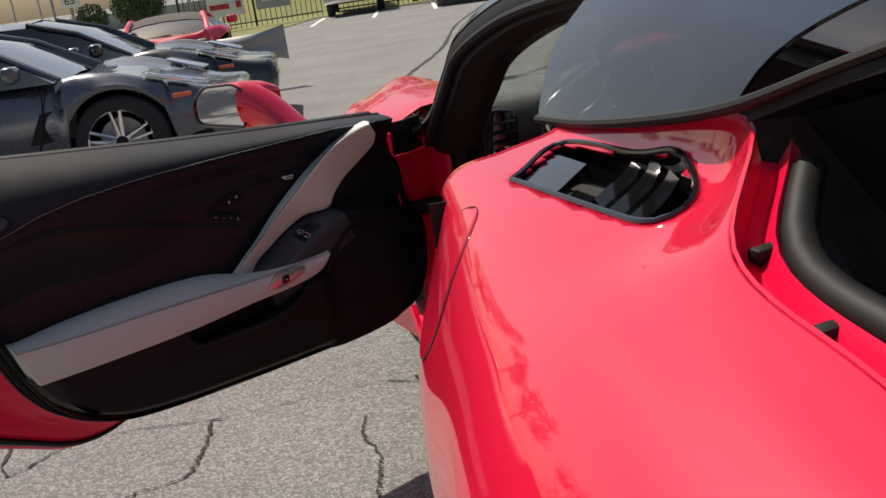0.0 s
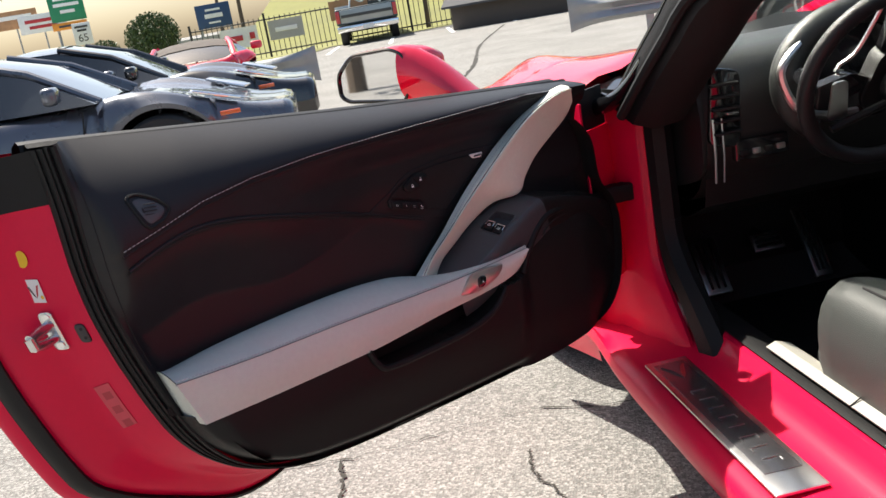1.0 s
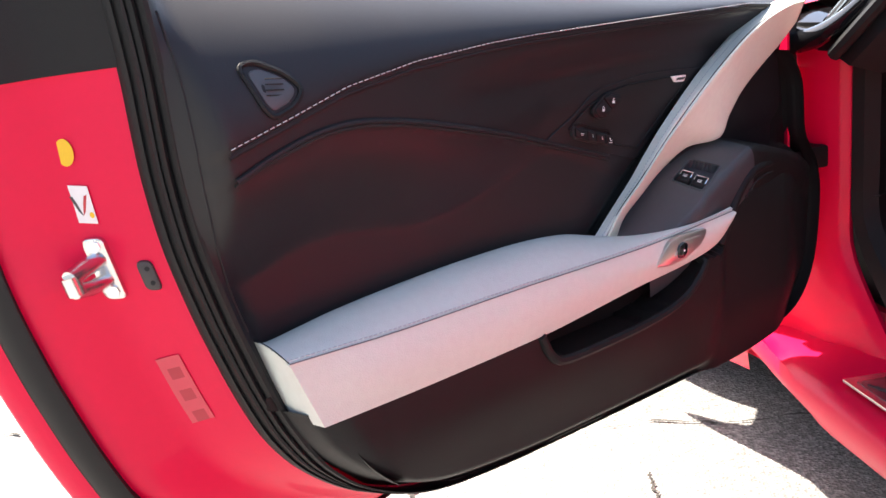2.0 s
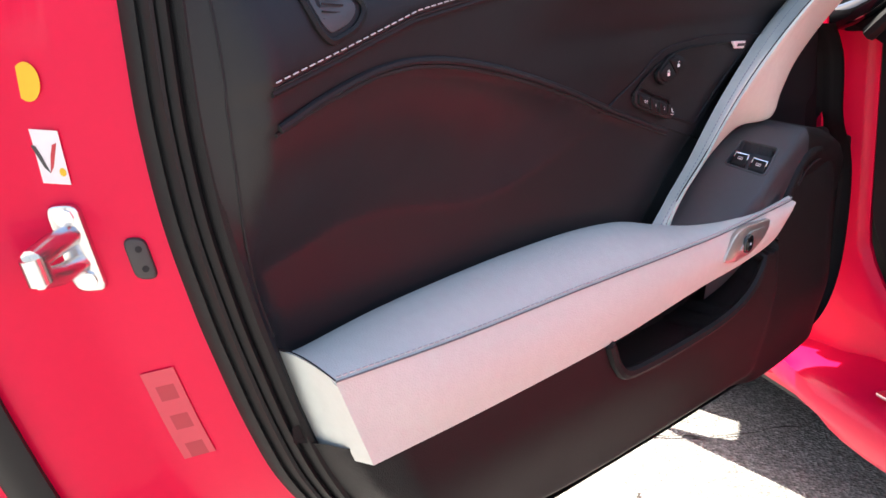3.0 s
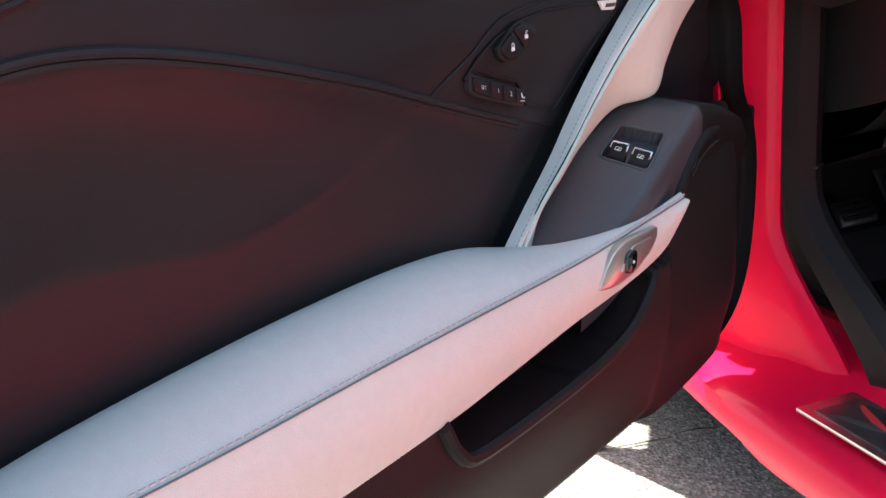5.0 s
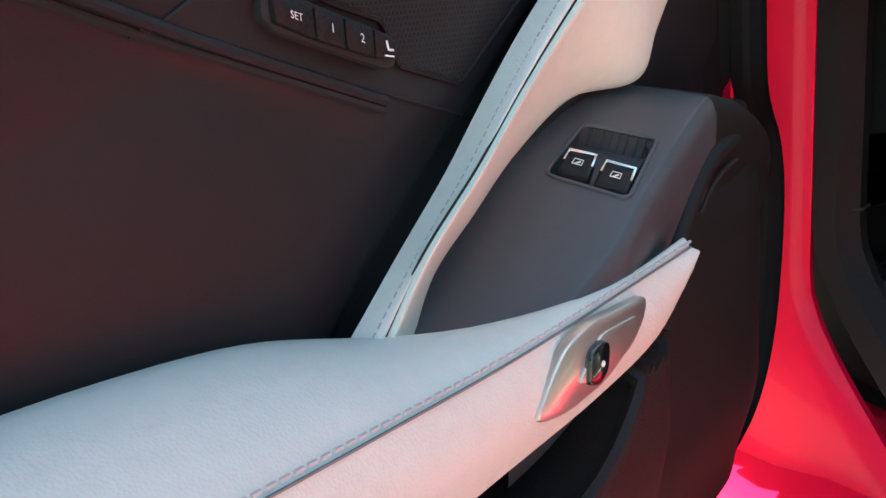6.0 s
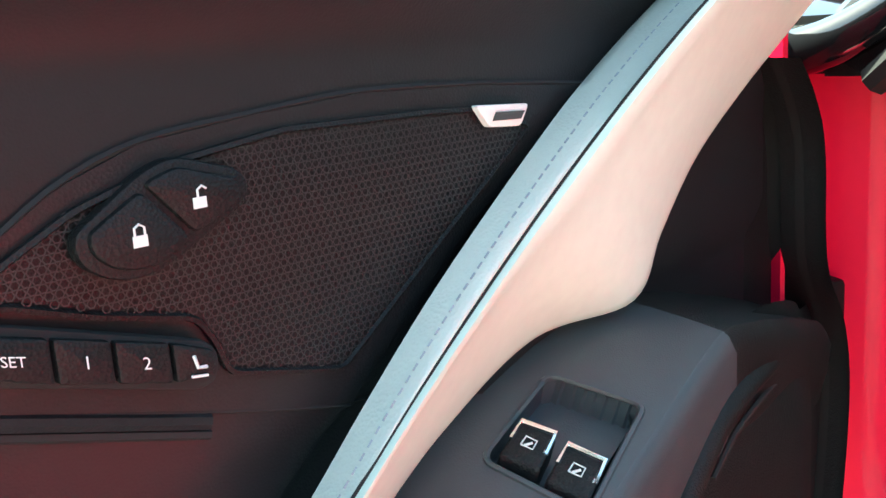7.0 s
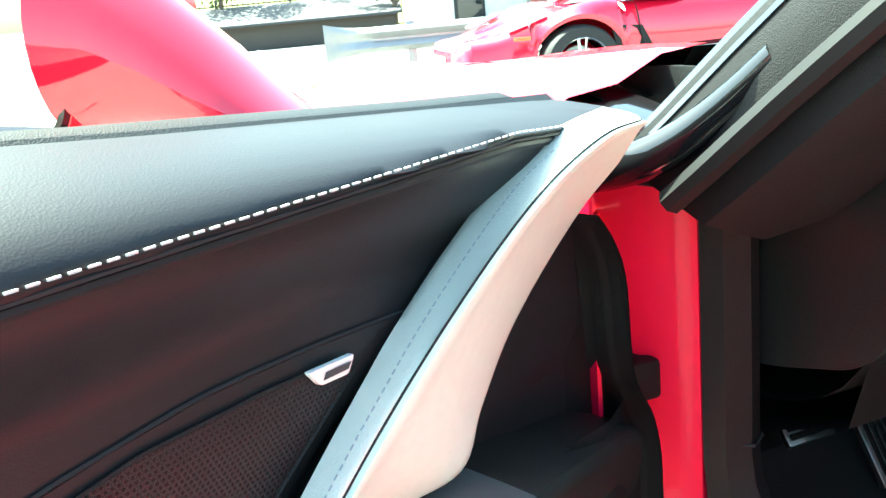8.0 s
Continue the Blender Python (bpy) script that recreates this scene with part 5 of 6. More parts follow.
# cracks, as narrow dark channels filled with dirt
def crack(name, pts, w):
    rnd = random.Random(len(pts) * 17 + int(pts[0][0] * 100))
    rows = []
    for x, y in spline(pts, 90):
        x += rnd.uniform(-.008, .008)
        y += rnd.uniform(-.008, .008)
        k = w * rnd.uniform(.4, 1.3)
        rows.append([(x - k, y - k * .6, .0045), (x, y, .0048), (x + k, y + k * .6, .0045)])
    return tagged(part(name, loft(rows), CRACK, None), "thin dark crack in the asphalt", "crack", group="cracks in the asphalt", kind="structure")


CRACK = material("crack_dirt", (.035, .033, .028), .95, var=.4, scale=60)
crack("pavement_crack", [(-1.57, 2.295), (-1.2, 2.28), (-.95, 1.83), (-.83, 2.0), (-.56, 2.10), (-.405, 2.12), (-.27, 2.166), (-.12, 2.25), (.11, 2.333), (.32, 2.325), (.6, 2.42)], .005)
crack("pavement_crack", [(-.405, 2.12), (-.355, 1.94), (-.345, 1.78), (-.46, 1.69), (-.62, 1.45)], .005)
crack("pavement_crack", [(.10, 2.10), (.117, 2.018), (.137, 1.955), (.2, 1.864), (.222, 1.781), (.26, 1.6)], .0028)
crack("pavement_crack", [(-1.3, 7), (-1.6, 10), (-1.75, 14), (-2.3, 19), (-2.6, 26)], .03)


def strip(name, pts, mat, z, label, category):
    return sheet(name, pts, mat, z, label, category)


# grass verge, road and bank
strip("grass_verge", [(-60, 6), (-7.2, 15.0), (-8.5, 21), (-8.8, 30.5), (0, 33.5), (40, 38), (40, 60), (-90, 60)], GRASS, .02, "dry yellow-green grass verge", "grass")
strip("road", [(-90, 16), (-22, 22.5), (-13.0, 30), (-20, 46), (-90, 90)], ROAD, .04, "pale concrete road", "road")
strip("road", [(-60, 10.5), (-16, 18.5), (-10.8, 24), (-12.5, 25), (-18, 20.6), (-60, 14)], ROAD, .045, "pale concrete access lane", "road")
bm = loft([[(x, 34 + d + .10 * x * 0, h) for x in np.linspace(-14, 40, 10)] for d, h in ((0, .0), (3, .8), (8, 2.6), (16, 4.2), (30, 4.6))])
tagged(part("grass_bank", bm, GRASS, None), "rising grassy bank behind the fence", "bank", kind="structure")
bb = part("roadside_barrier", block((-.2, -45, 0), (.2, 45, .95), .05, pose(-38, 46, 0, 0, 0, -62)), CONCRETE, None)
tagged(bb, "long grey concrete roadside barrier", "barrier", kind="structure")
for k in range(5):
    x, y = -9.2 + 1.7 * k, 25.2 + .35 * k
    sheet("bay_line", [(x, y), (x + .12, y), (x - .9 + .12, y + 4.3), (x - .9, y + 4.3)], WHITE, .006, "faded white parking bay line", "line")


# ---- guard rails ----
def guard_rail(a, b, posts, end_first):
    g = thing("guard_rail", "galvanised steel guard rail on posts", "guard rail", group="guard rails")
    a, b = Vector((*a, 0)), Vector((*b, 0))
    d = (b - a).normalized()
    nrm = Vector((-d.y, d.x, 0))
    prof = [(.00, .70), (.035, .68), (.06, .645), (.035, .61), (.005, .575), (.005, .545), (.035, .51), (.06, .475), (.035, .44), (.0, .42)]
    rows = []
    L = (b - a).length
    for s in np.linspace(0, L, 30):
        rows.append([a + d * s + nrm * -w + Vector((0, 0, z)) for w, z in prof])
    part("beam", solid(loft(rows), .005), STEEL, g)
    e = a if end_first else b
    s = -1 if end_first else 1
    rows = []
    for k in np.linspace(0, 1, 8):
        rows.append([e + d * s * .55 * k + nrm * (-w * (1 - k)) + Vector((0, 0, .56 + (z - .56) * (1 + .55 * k ** 2))) for w, z in prof])
    part("end_wing", solid(loft(rows), .005), STEEL, g)
    for p in posts:
        c = a + d * p + nrm * .07
        part("post", block((-.05, -.07, 0), (.05, .07, .74), .004, Matrix.Translation(c) @ Euler((0, 0, math.atan2(d.y, d.x))).to_matrix().to_4x4()), STEEL, g)
    return g


guard_rail((-8.4, 9.6), (-3.75, 11.25), (.6, 2.5, 4.45), False)
guard_rail((.35, 12.6), (9.4, 12.2), (.45, 2.4, 4.3, 6.2, 8.1), True)


# ---- other cars ----
def parked_car(name, label, m, paint, L=4.45, W=1.86, H=1.24, hood=.80, axle=(.92, -1.72), cabin=(.55, -.35, -1.0, -1.75), soft_top=False, r=.335, rim=CHROME, tail=LAMP_RED, group=""):
    """A low coupe about its own axes (y ahead): body with wheel arches, glasshouse, wheels, lamps, mirrors."""
    c = thing(name, label, "car", group=group)
    h = W / 2
    nose, back = axle[0] + .84, -L * .53

    def wall(y):
        k = smooth01(nose, nose - .9, y) * smooth01(back, back + .45, y)
        bulge = .05 * sum(math.exp(-((y - q) / .45) ** 2) for q in axle)
        hw = h * (.72 + .25 * k) + bulge - .02
        arch = .17
        for q in axle:
            d = abs(y - q)
            if d < r + .045:
                arch = max(arch, r + math.sqrt((r + .045) ** 2 - d * d))
        top = hood - .22 * smooth01(nose - 1.1, nose, y) + .05 * smooth01(-.6, -1.6, y)
        sh = top + .06 * math.exp(-((y - axle[0]) / .5) ** 2) + .07 * math.exp(-((y - axle[1]) / .55) ** 2)
        low = max(arch, .17 + .1 * (1 - k))
        return [(0, top), (hw * .45, top + .005), (hw * .72, top + .015), (hw * .86, sh), (hw * .95, sh - .05), (hw, max(low + .03, sh - .22)), (hw, max(low + .015, .40)), (hw * .985, low)]

    yy = sorted(set(list(np.linspace(back, nose, 40)) + [q + d for q in axle for d in np.linspace(-r - .05, r + .05, 17)]))
    for s in (1, -1):
        rows = [[m @ Vector((s * x, y, z)) for x, z in spline(wall(y), 22)] for y in yy]
        part("body", loft(rows), paint, c)
    for y, e in ((nose, 1), (back, -1)):
        rows = []
        for d, f in ((0, 1), (.04, .93), (.07, .7)):
            pts = wall(y)
            rows.append([m @ Vector((s * x * f ** .3, y + e * d, .42 + (z - .42) * f)) for s, seq in ((1, pts[::-1]), (-1, pts)) for x, z in seq])
        part("bumper", loft(rows, cap=True), paint, c)
    y0, y1, y2, y3 = cabin
    rows = []
    for y, z, w in ((y0, hood + .01, .80), ((y0 + y1) / 2, (hood + H) / 2 + .07, .72), (y1, H - .01, .60), ((y1 + y2) / 2, H, .60), (y2, H - .03, .60), ((y2 + y3) / 2, (hood + H) / 2 + .07, .62), (y3, hood + .05, .62)):
        b0 = hood + .02
        rows.append([m @ Vector((h * q * w * (1 if i in (1, 5) else 1), y, z2)) for i, (q, z2) in enumerate(((-1.28, b0), (-1.0 - .22 * (z - b0 < .1), max(b0, z - .04)), (-.6, z), (0, z + .015), (.6, z), (1.0 + .22 * (z - b0 < .1), max(b0, z - .04)), (1.28, b0)))])
    part("glasshouse", loft(rows), TINTED, c, "dark windows")
    roof_rows = [[p + Vector((0, 0, .006)) for p in rr[1:6]] for rr in rows[(1 if soft_top else 2):(6 if soft_top else 5)]]
    part("roof", loft(roof_rows), FABRIC if soft_top else paint, c)
    for s in (1, -1):
        part("pillar", tube([m @ Vector((s * h * .80, y0, hood + .02)), m @ Vector((s * h * .70, (y0 + y1) / 2, (hood + H) / 2 + .06)), m @ Vector((s * h * .60, y1, H - .02))], .028, 8), paint, c)
        part("pillar", tube([m @ Vector((s * h * .60, y2, H - .03)), m @ Vector((s * h * .64, (y2 + y3) / 2, (hood + H) / 2 + .06)), m @ Vector((s * h * .66, y3, hood + .06))], .04, 8), paint, c)
        mo = part("wing_mirror", block((-.09, -.05, -.06), (.09, .05, .06), .035, m @ Matrix.Translation((s * (h + .06), y0 - .25, hood + .12)), seg=3), paint, c)
        part("headlight", block((-.08, -.17, -.012), (.08, .17, .012), .010, m @ Matrix.Translation((s * h * .70, nose - .46, hood - .075)) @ Euler((radians(-18), 0, s * .3)).to_matrix().to_4x4()), CHROME, c)
        part("side_marker", block((-.01, -.07, -.016), (.01, .07, .016), .006, m @ Matrix.Translation((s * (h * .905), nose - .36, .60)) @ Euler((0, 0, s * .22)).to_matrix().to_4x4()), LAMP_AMBER, c)
        for q in (.35, .62):
            part("tail_lamp", tube([m @ Vector((s * h * q, back - .03, .68)), m @ Vector((s * h * q, back - .085, .68))], .065, 14), tail, c)
        part("door_gap", tube([m @ Vector((s * (h * .965), .45, hood - .02)), m @ Vector((s * (h * .98), .40, .5)), m @ Vector((s * (h * .965), .30, .26))], .006, 5), SEAM, c)
        cove = [(.62, .42), (.28, .40), (.40, .62), (.66, .64)]
        part("side_cove", slab(cove, h * .955, .012, lambda a, b, d: m @ Vector((s * d, a, b))), PLASTIC, c)
        for q in axle:
            rr = s * (h - .13)
            wheel(c, r, .25, m @ Matrix.Translation((-abs(rr), q, r)) if s < 0 else m @ Matrix.Translation((abs(rr), q, r)) @ Euler((0, 0, math.pi)).to_matrix().to_4x4(), rim)
    part("number_plate", block((-.16, -.012, -.08), (.16, .012, .08), .005, m @ Matrix.Translation((0, back - .075, .52))), WHITE, c)
    part("floor_pan", block((-h * .8, back + .2, .15), (h * .8, nose - .2, .3), .02, m), PLASTIC, c)
    return c


TINTED = material("tinted_window", (.02, .024, .026), .06, 0, 1.0, var=.1)


def facing(x, y, yaw):
    return pose(x, y, 0, 0, 0, yaw)


parked_car("slate_sports_car", "slate grey sports coupe with polished wheels", facing(-3.83, 6.55, -72), GREYPAINT, group="parked sports cars")
parked_car("black_sports_car", "black sports coupe with polished wheels", facing(-4.30, 8.56, -72), BLACKPAINT, group="parked sports cars")
parked_car("white_sports_car", "white low sports car", facing(-4.75, 3.2, -72), WHITEPAINT, group="parked sports cars")
parked_car("red_roadster", "red roadster with a dark cloth roof", facing(-5.95, 14.0, 22), RED, L=4.0, W=1.75, H=1.04, hood=.72, cabin=(.45, .0, -.75, -1.35), soft_top=True, tail=LAMP_RED, group="")
parked_car("red_sports_car", "red sports car parked beyond the lot", facing(2.75, 10.0, 98), RED, group="parked sports cars")
parked_car("silver_sedan", "pewter grey car parked by the brick building", facing(6.3, 22.6, 95), SILVERPAINT, L=4.7, H=1.42, hood=.95, group="")
parked_car("road_car", "dark car driving lane far off", facing(-30, 42, 60), SILVERPAINT, L=4.5, H=1.45, hood=.95)


def pickup(m):
    c = thing("pickup_truck", "dark green pickup truck seen from its silver tailgate", "truck")
    h = .95
    bed = part("bed", block((-h, -1.0, .62), (h, 1.1, 1.12), .05, m, seg=3), GREENPAINT, c)
    part("tailgate", block((-.80, -1.03, .68), (.80, -.98, 1.08), .02, m), SILVERPAINT, c, "silver tailgate with a dark stripe")
    part("tailgate_stripe", block((-.78, -1.045, .84), (.78, -1.025, .93), .008, m), PRINT, c)
    part("bumper", block((-.95, -1.20, .42), (.95, -1.02, .60), .03, m), CHROME, c, "chrome rear bumper")
    part("number_plate", block((-.16, -1.215, .44), (.16, -1.195, .57), .004, m), WHITE, c)
    rows = []
    for y, z, w in ((1.1, 1.1, .93), (1.16, 1.70, .78), (2.1, 1.74, .78), (2.9, 1.15, .9)):
        rows.append([m @ Vector((s * w, y, zz)) for s, zz in ((-1, .75), (-1, (z + .75) / 2), (-.96, z - .06), (0, z), (.96, z - .06), (1, (z + .75) / 2), (1, .75))])
    part("cab", loft(rows), GREENPAINT, c)
    part("rear_window", block((-.62, 1.09, 1.22), (.62, 1.13, 1.58), .03, m), TINTED, c)
    part("hood", block((-h, 2.7, .5), (h, 4.2, 1.12), .08, m, seg=3), GREENPAINT, c)
    for s in (-1, 1):
        part("tail_lamp", block((s * .88 - .06, -1.035, .70), (s * .88 + .06, -.99, 1.06), .01, m), LAMP_RED, c)
        for y in (.1, 3.5):
            wheel(c, .36, .24, m @ Matrix.Translation((s * .80, y, .36)) @ (Euler((0, 0, math.pi)).to_matrix().to_4x4() if s > 0 else Matrix.Identity(4)), STEEL)
    part("chassis", block((-.6, -.9, .38), (.6, 4.0, .6), .03, m), PLASTIC, c)
    rnd = random.Random(5)
    part("load", tube([m @ Vector(p) for p in spline([(-.5, -.3, 1.1), (-.4, -.2, 1.4), (-.1, 0, 1.25), (.2, .2, 1.45), (.5, .1, 1.15)], 20)], .03, 8), WHITE, c, "pale hose in the bed")
    return c


pickup(facing(-7.35, 30.2, 14))


# ---- fence with banners, signs, bush, trees ----
def fence(a, b, h=1.25):
    f = thing("iron_fence", "black iron picket fence", "fence")
    a, b = Vector((*a, .05)), Vector((*b, .05))
    d = (b - a)
    L = d.length
    d.normalize()
    n = int(L / .16)
    for k in range(n + 1):
        p = a + d * L * k / n
        big = k % 14 == 0
        part("post" if big else "picket", tube([p, p + Vector((0, 0, h + (.12 if big else 0)))], .04 if big else .013, 6), IRON, f)
    for z in (.15, h - .08):
        part("rail", tube([a + Vector((0, 0, z)), b + Vector((0, 0, z))], .022, 6), IRON, f)
    return f


fence((-12.6, 28.6), (-8.6, 30.6))
fence((-8.4, 30.7), (2, 33.2))


def banner(name, label, c, yaw, w, h, mat, bars, bar_mat):
    m = pose(*c, 0, 0, yaw)
    b = thing(name, label, "banner", group="fence banners")
    part("cloth", loft([[m @ Vector((x, .02 * math.sin(x * 5 + z * 3), z)) for x in np.linspace(-w / 2, w / 2, 12)] for z in np.linspace(-h / 2, h / 2, 6)]), mat, b)
    for x, z, bw, bh in bars:
        part("print_bar", block((x - bw / 2, -.03, z - bh / 2), (x + bw / 2, -.022, z + bh / 2), .002, m), bar_mat, b)
    for x in (-w / 2, w / 2):
        part("tie", tube([m @ Vector((x, .0, h / 2)), m @ Vector((x, .08, h / 2 + .04))], .006, 5), IRON, b)
    return b


banner("white_banner", "white banner with red script bars", (-11.2, 29.0, .80), 24, 1.15, .62, WHITE, [(-.2, 0, .6, .16), (.4, .02, .16, .2)], PRINT_RED)
banner("grey_banner", "grey printed banner on the fence", (-9.9, 29.75, .85), 24, 1.1, .6, CONCRETE, [(0, 0, .7, .14)], WHITE)
banner("tan_banner", "orange-tan printed banner on the fence", (-8.0, 30.6, 1.1), 14, 1.25, .6, BANNER_TAN, [(-.2, .05, .5, .1)], WHITE)


def board(name, label, c, yaw, w, h, mat, bars, bar_mat, posts, ground=0):
    m = pose(*c, 0, 0, yaw)
    b = thing(name, label, "sign")
    part("panel", block((-w / 2, -.03, -h / 2), (w / 2, .03, h / 2), .01, m), mat, b)
    for x, z, bw, bh in bars:
        part("print_bar", block((x - bw / 2, -.045, z - bh / 2), (x + bw / 2, -.032, z + bh / 2), .002, m), bar_mat, b)
    for x in posts:
        p = m @ Vector((x, .08, 0))
        part("post", tube([(p.x, p.y, ground), (p.x, p.y, c[2] + h * .3)], .05 if w < 4 else .15, 8), STEEL, b)
    return b


board("blue_sign", "dark blue sign with a pale round emblem", (-12.9, 31.4, 1.65), 22, 1.15, .78, BANNER_BLUE, [(0, .2, .5, .07), (0, 0, .6, .14), (0, -.22, .4, .06)], WHITE, (-.5, .5))
board("green_sign", "green highway sign with white bars of writing", (-30, 51.5, 3.9), 32, 1.9, 1.6, SIGN_GREEN, [(0, .45, 1.3, .18), (0, .12, 1.4, .18), (0, -.25, .8, .18)], WHITE, (-.7, .7))
board("orange_sign", "orange strip under the green highway sign", (-30, 51.4, 2.85), 32, 1.9, .4, SIGN_ORANGE, [(0, 0, 1.2, .12)], PRINT, (-.7, .7))
board("billboard", "pale red billboard far off", (-36, 55.5, 3.9), 34, 2.7, 1.1, BANNER_TAN, [(0, .15, 2, .25)], WHITE, (0,))
board("billboard", "white billboard far off", (-33.5, 54.4, 3.4), 34, 2.7, 1.1, WHITE, [(0, .15, 2, .2), (0, -.2, 1.6, .18)], PRINT_RED, (0,))
m65 = pose(-14.6, 25.9, 1.72, 0, 0, 29)
sl65 = board("speed_sign", "white speed limit sign", (-14.6, 25.9, 1.72), 29, .5, .62, WHITE, [(0, .2, .36, .06), (0, .1, .26, .06)], PRINT, (0,))
part("number", text_mesh("65", .30, lambda x, y, c: m65 @ Vector((x, -.04, y - .12))), PRINT, sl65, smooth=False)


def leaves(bm, c, rad, n, size, rnd, shell=.75, squash=1.0):
    for _ in range(n):
        v = Vector((rnd.gauss(0, 1), rnd.gauss(0, 1), rnd.gauss(0, 1))).normalized() * rad * rnd.uniform(shell, 1.05)
        p = Vector(c) + Vector((v.x, v.y, v.z * squash))
        e = Euler((rnd.uniform(0, 6), rnd.uniform(0, 6), rnd.uniform(0, 6))).to_matrix()
        s = size * rnd.uniform(.6, 1.3)
        q = [bm.verts.new(p + e @ Vector(o) * s) for o in ((-.5, 0, 0), (0, -.28, .05), (.6, 0, 0), (0, .28, .05))]
        bm.faces.new(q)


def tree(name, label, x, y, z0, h, rad, mat, n, size, seed, clumps, trunk=.1, squash=1.0, top=None):
    rnd = random.Random(seed)
    t = thing(name, label, "tree" if h > 3 else "bush")
    bm = tube([(x, y, z0), (x + .05, y, z0 + h * .35), (x, y + .04, z0 + h * .7)], trunk, 8, r_end=trunk * .4)
    for k in range(7):
        a = k * 2.4
        p = Vector((x, y, z0 + h * (.3 + .05 * k)))
        tube([p, p + Vector((math.cos(a) * rad * .4, math.sin(a) * rad * .4, h * .12)), p + Vector((math.cos(a) * rad * .75, math.sin(a) * rad * .75, h * .22))], trunk * .4, 6, bm, r_end=trunk * .1)
    part("trunk", bm, TRUNK, t)
    bm = bmesh.new()
    cz = z0 + (top if top else h * .65)
    if clumps == 1:
        leaves(bm, (x, y, cz), rad, n, size, rnd, .72, squash)
        leaves(bm, (x, y, cz), rad * .9, n // 3, size * 1.5, rnd, .2, squash)
    else:
        for k in range(clumps):
            o = Vector((rnd.gauss(0, 1), rnd.gauss(0, 1), rnd.gauss(0, .8))).normalized() * rad * rnd.uniform(.3, .85)
            leaves(bm, (x + o.x, y + o.y, cz + o.z * squash), rad * rnd.uniform(.25, .42), n // clumps, size, rnd, .3)
    tagged(part("crown", bm, mat, t, smooth=False), kind="stuff")
    return t


tree("round_bush", "clipped round dark green bush", -12.0, 24.9, .1, 1.6, .72, LEAF, 4200, .075, 3, 1, .07, .9, top=1.18)
tree("small_bush", "small dark bush beside the road", -15.0, 27.6, .1, 1.4, .5, LEAF, 1200, .08, 4, 1, .05, .9, top=.9)
for k, (x, y, h, r_) in enumerate(((-44, 52, 13, 4), (-50, 50, 15, 4.5), (-41, 58, 13, 4), (-24, 62, 14, 4.2), (-18, 66, 15, 4.5), (-28, 68, 13, 4), (-12, 70, 15, 4.5), (-56, 44, 14, 4.5))):
    tree("roadside_tree", "bare-topped spring tree by the road", x, y, 0, h, r_, LEAF if k % 3 else LEAF_PALE, 1500, .35, 20 + k, 14, .16)
for k, (x, y, h, r_) in enumerate(((-3.5, 29, 4.5, 1.6), (-1.0, 30, 5, 1.8), (1.2, 27.5, 2.6, .8), (2.3, 29.0, 3.4, 1.1), (-6, 33, 6, 2))):
    tree("yard_tree", "pale green spring tree beyond the lot", x, y, 0, h, r_, LEAF_PALE, 1600, .16, 40 + k, 12, .09)

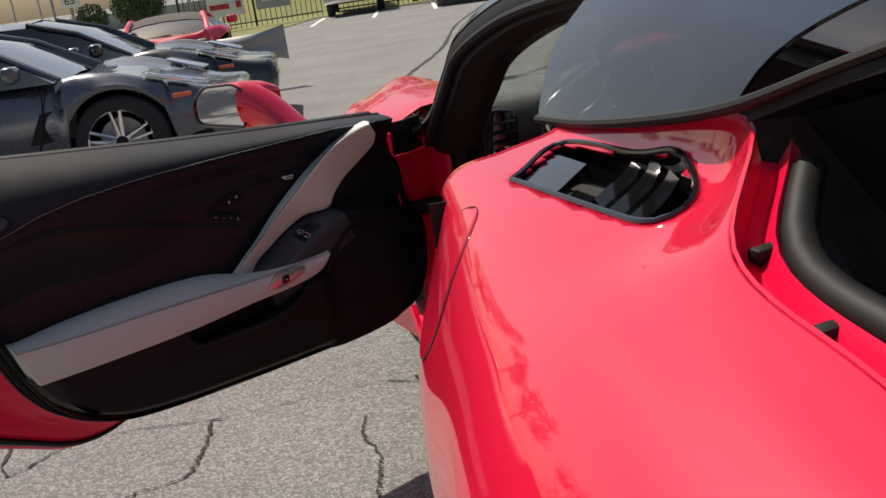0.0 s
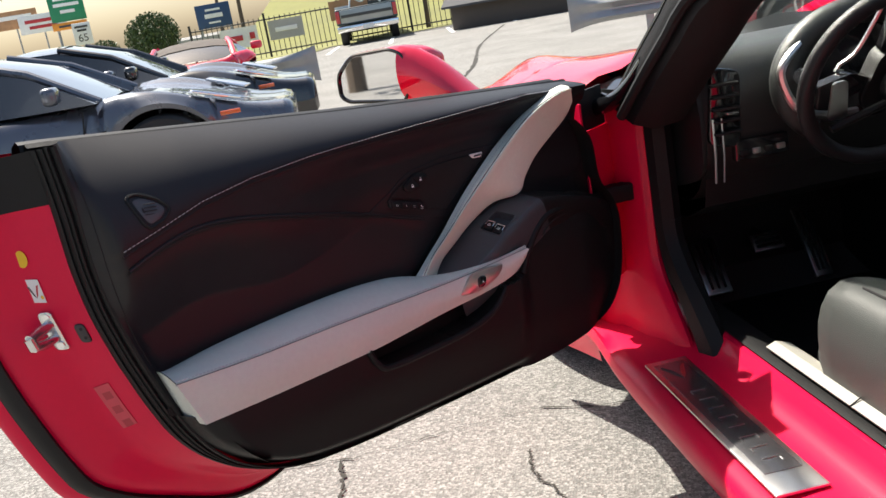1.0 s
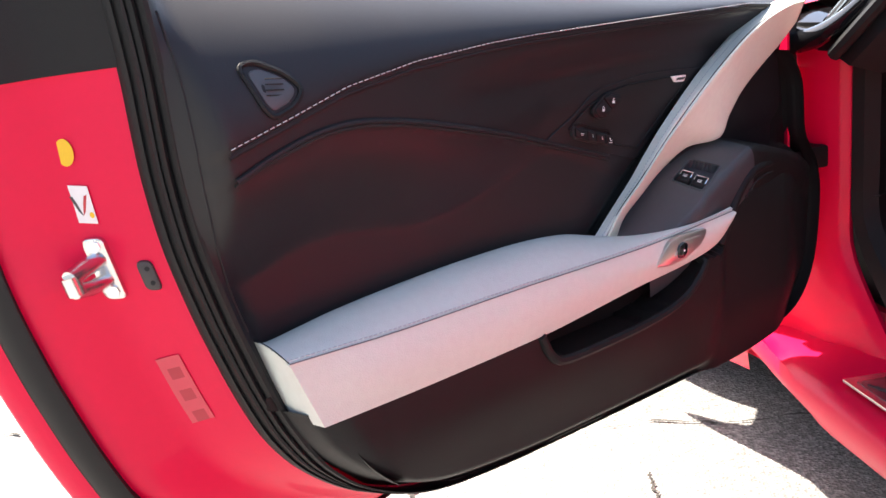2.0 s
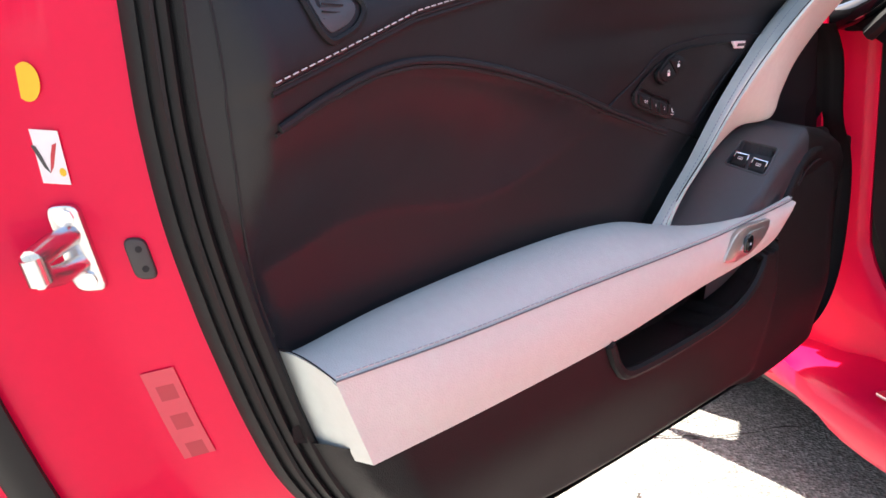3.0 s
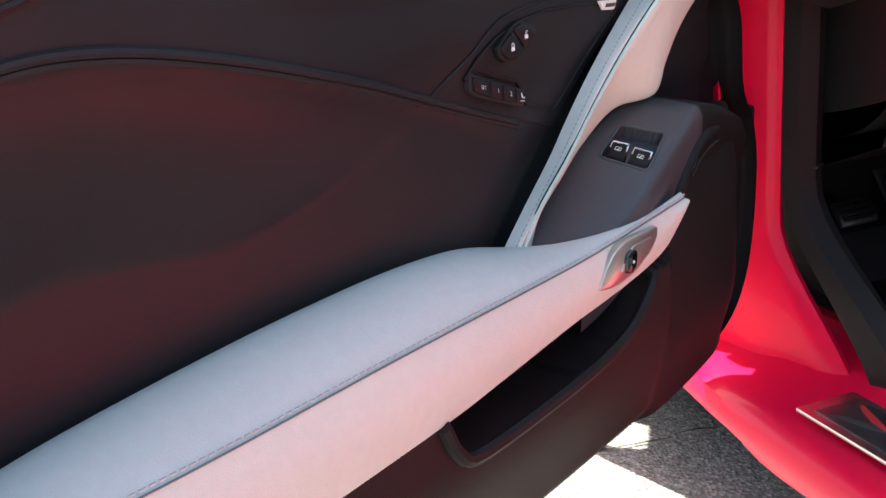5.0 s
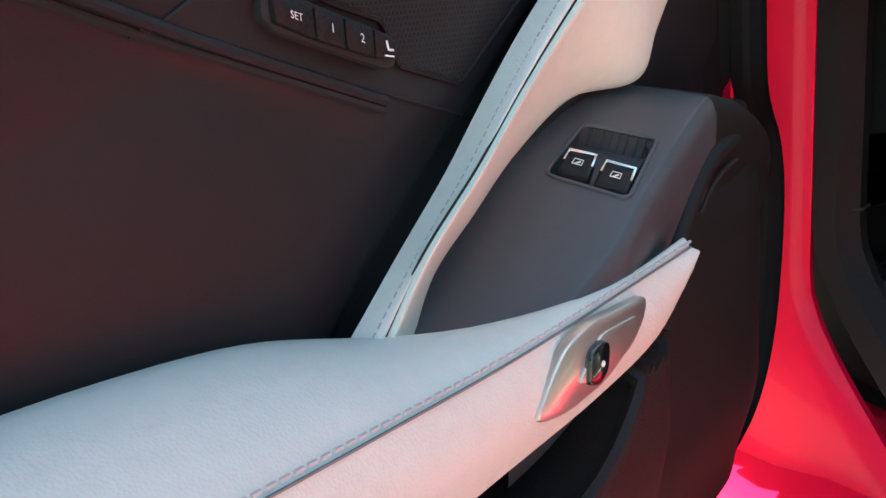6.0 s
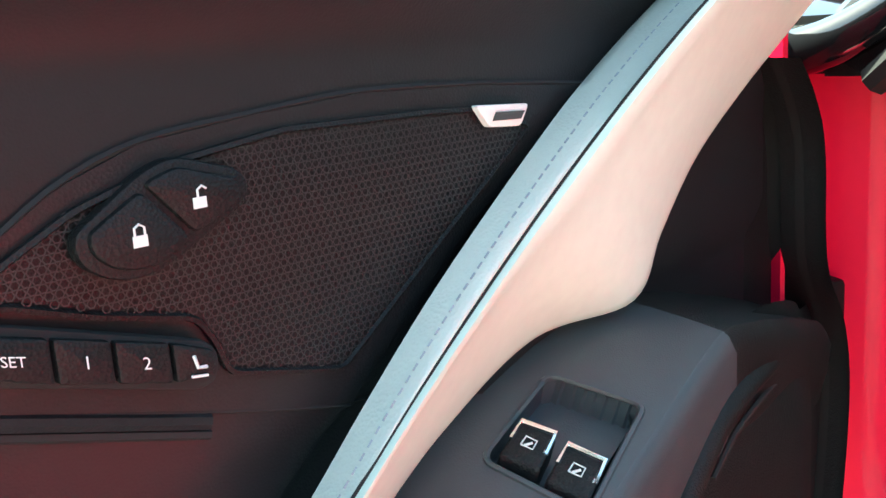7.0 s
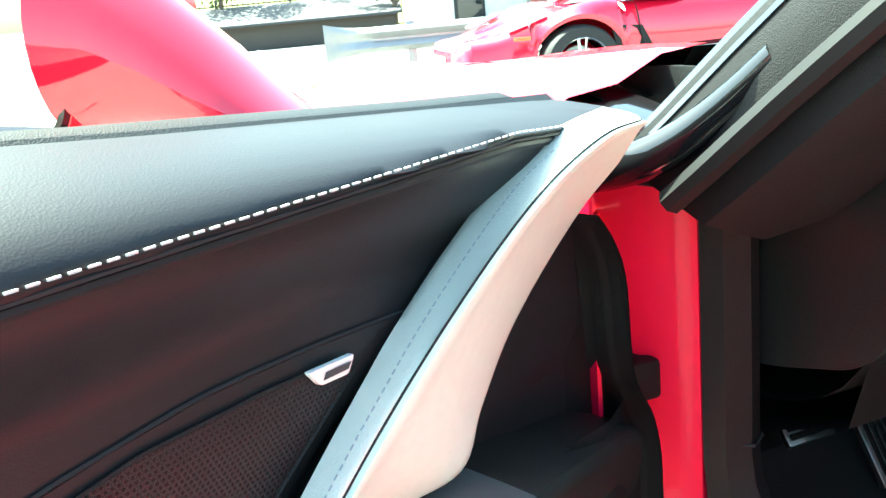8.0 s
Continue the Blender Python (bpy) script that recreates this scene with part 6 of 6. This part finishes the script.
# Unseen trees and a building, added only for the red paint to reflect.
for k, (x, y, h, r_) in enumerate(((-10, -4, 8, 2.4), (-11.5, .5, 7.5, 2.2), (-9.5, -8.5, 8.5, 2.6), (-10, -13, 8, 2.8), (-17, 4, 6, 2.4))):
    tree("reflected_tree", "leafy tree out of view, added for reflections in the paint", x, y, 0, h, r_, LEAF, 1500, .3, 60 + k, 14, .14)
unseen_hall = thing("reflected_building", "low white building with dark windows, out of view, added for reflections", "building")
part("wall", block((-4, -18, 0), (8, -12, 3.6), .03), STUCCO, unseen_hall)
part("roof", block((-4.4, -18.3, 3.6), (8.4, -11.6, 3.9), .03), ROOFING, unseen_hall)
for k in range(4):
    fr = part("window_frame", block((-3.2 + 2.8 * k, -12.06, .5), (-1.0 + 2.8 * k, -11.95, 2.8), .02), IRON, unseen_hall)
    part("pane", block((-3.1 + 2.8 * k, -11.97, .6), (-1.1 + 2.8 * k, -11.93, 2.7), .005), TINTED, fr)

# ---- buildings beyond the second rail ----
shop = thing("brick_building", "red brick building with a dark downpipe", "building")
bm0 = block((4.7, 26.6, 0), (16, 34, 5), .02)
part("wall", bm0, MORTAR, shop, smooth=False)
part("downpipe", tube([(6.3, 26.5, 0), (6.3, 26.5, 5)], .06, 8), IRON, shop)
part("roof", block((4.5, 26.4, 5), (16.2, 34.2, 5.25), .03), ROOFING, shop)
proto = bpy.data.meshes.new("brick")
b_ = block((0, -.012, 0), (.205, .02, .062), .003, seg=1)
b_.to_mesh(proto)
b_.free()
proto.materials.append(BRICKS)
bmj = bmesh.new()
count = 0
for j in range(66):
    for i in range(52):
        x = 4.72 + i * .215 + (.107 if j % 2 else 0)
        if x > 15.7:
            continue
        if count < 300 and x < 8.2 and .3 < j * .074 < 1.9 and (i + j) % 1 == 0:
            ob = new("brick", proto)
            ob.location = (x, 26.6, j * .074 + .006)
            ob.parent = shop
            count += 1
        else:
            v = [bmj.verts.new((x + a * .205, 26.586, j * .074 + .006 + c * .062)) for a, c in ((0, 0), (1, 0), (1, 1), (0, 1))]
            bmj.faces.new(v)
tagged(part("brickwork", bmj, BRICKS, shop, smooth=False), kind="stuff")
hall = thing("white_building", "white rendered building with a glazed door", "building")
part("wall", block((1.9, 26.9, 0), (4.69, 34, 4.6), .03), STUCCO, hall)
part("roof", block((1.8, 26.7, 4.6), (4.69, 34.1, 4.8), .03), ROOFING, hall)
dr = part("door", block((2.75, 26.82, 0), (3.55, 26.93, 2.1), .01), IRON, hall, "dark framed glass door")
part("pane", block((2.83, 26.79, .12), (3.47, 26.83, 2.0), .004), TINTED, dr)
shed = thing("low_shed", "low brown shed with a dark sloping roof", "building")
part("wall", block((-4.2, 27.3, 0), (1.2, 30, .62), .02), FABRIC, shed)
part("roof", loft([[(x, y, z) for x in (-4.4, 1.4)] for y, z in ((27.0, .62), (27.0, .68), (29, 1.15), (30.4, 1.15))]), ROOFING, shed)
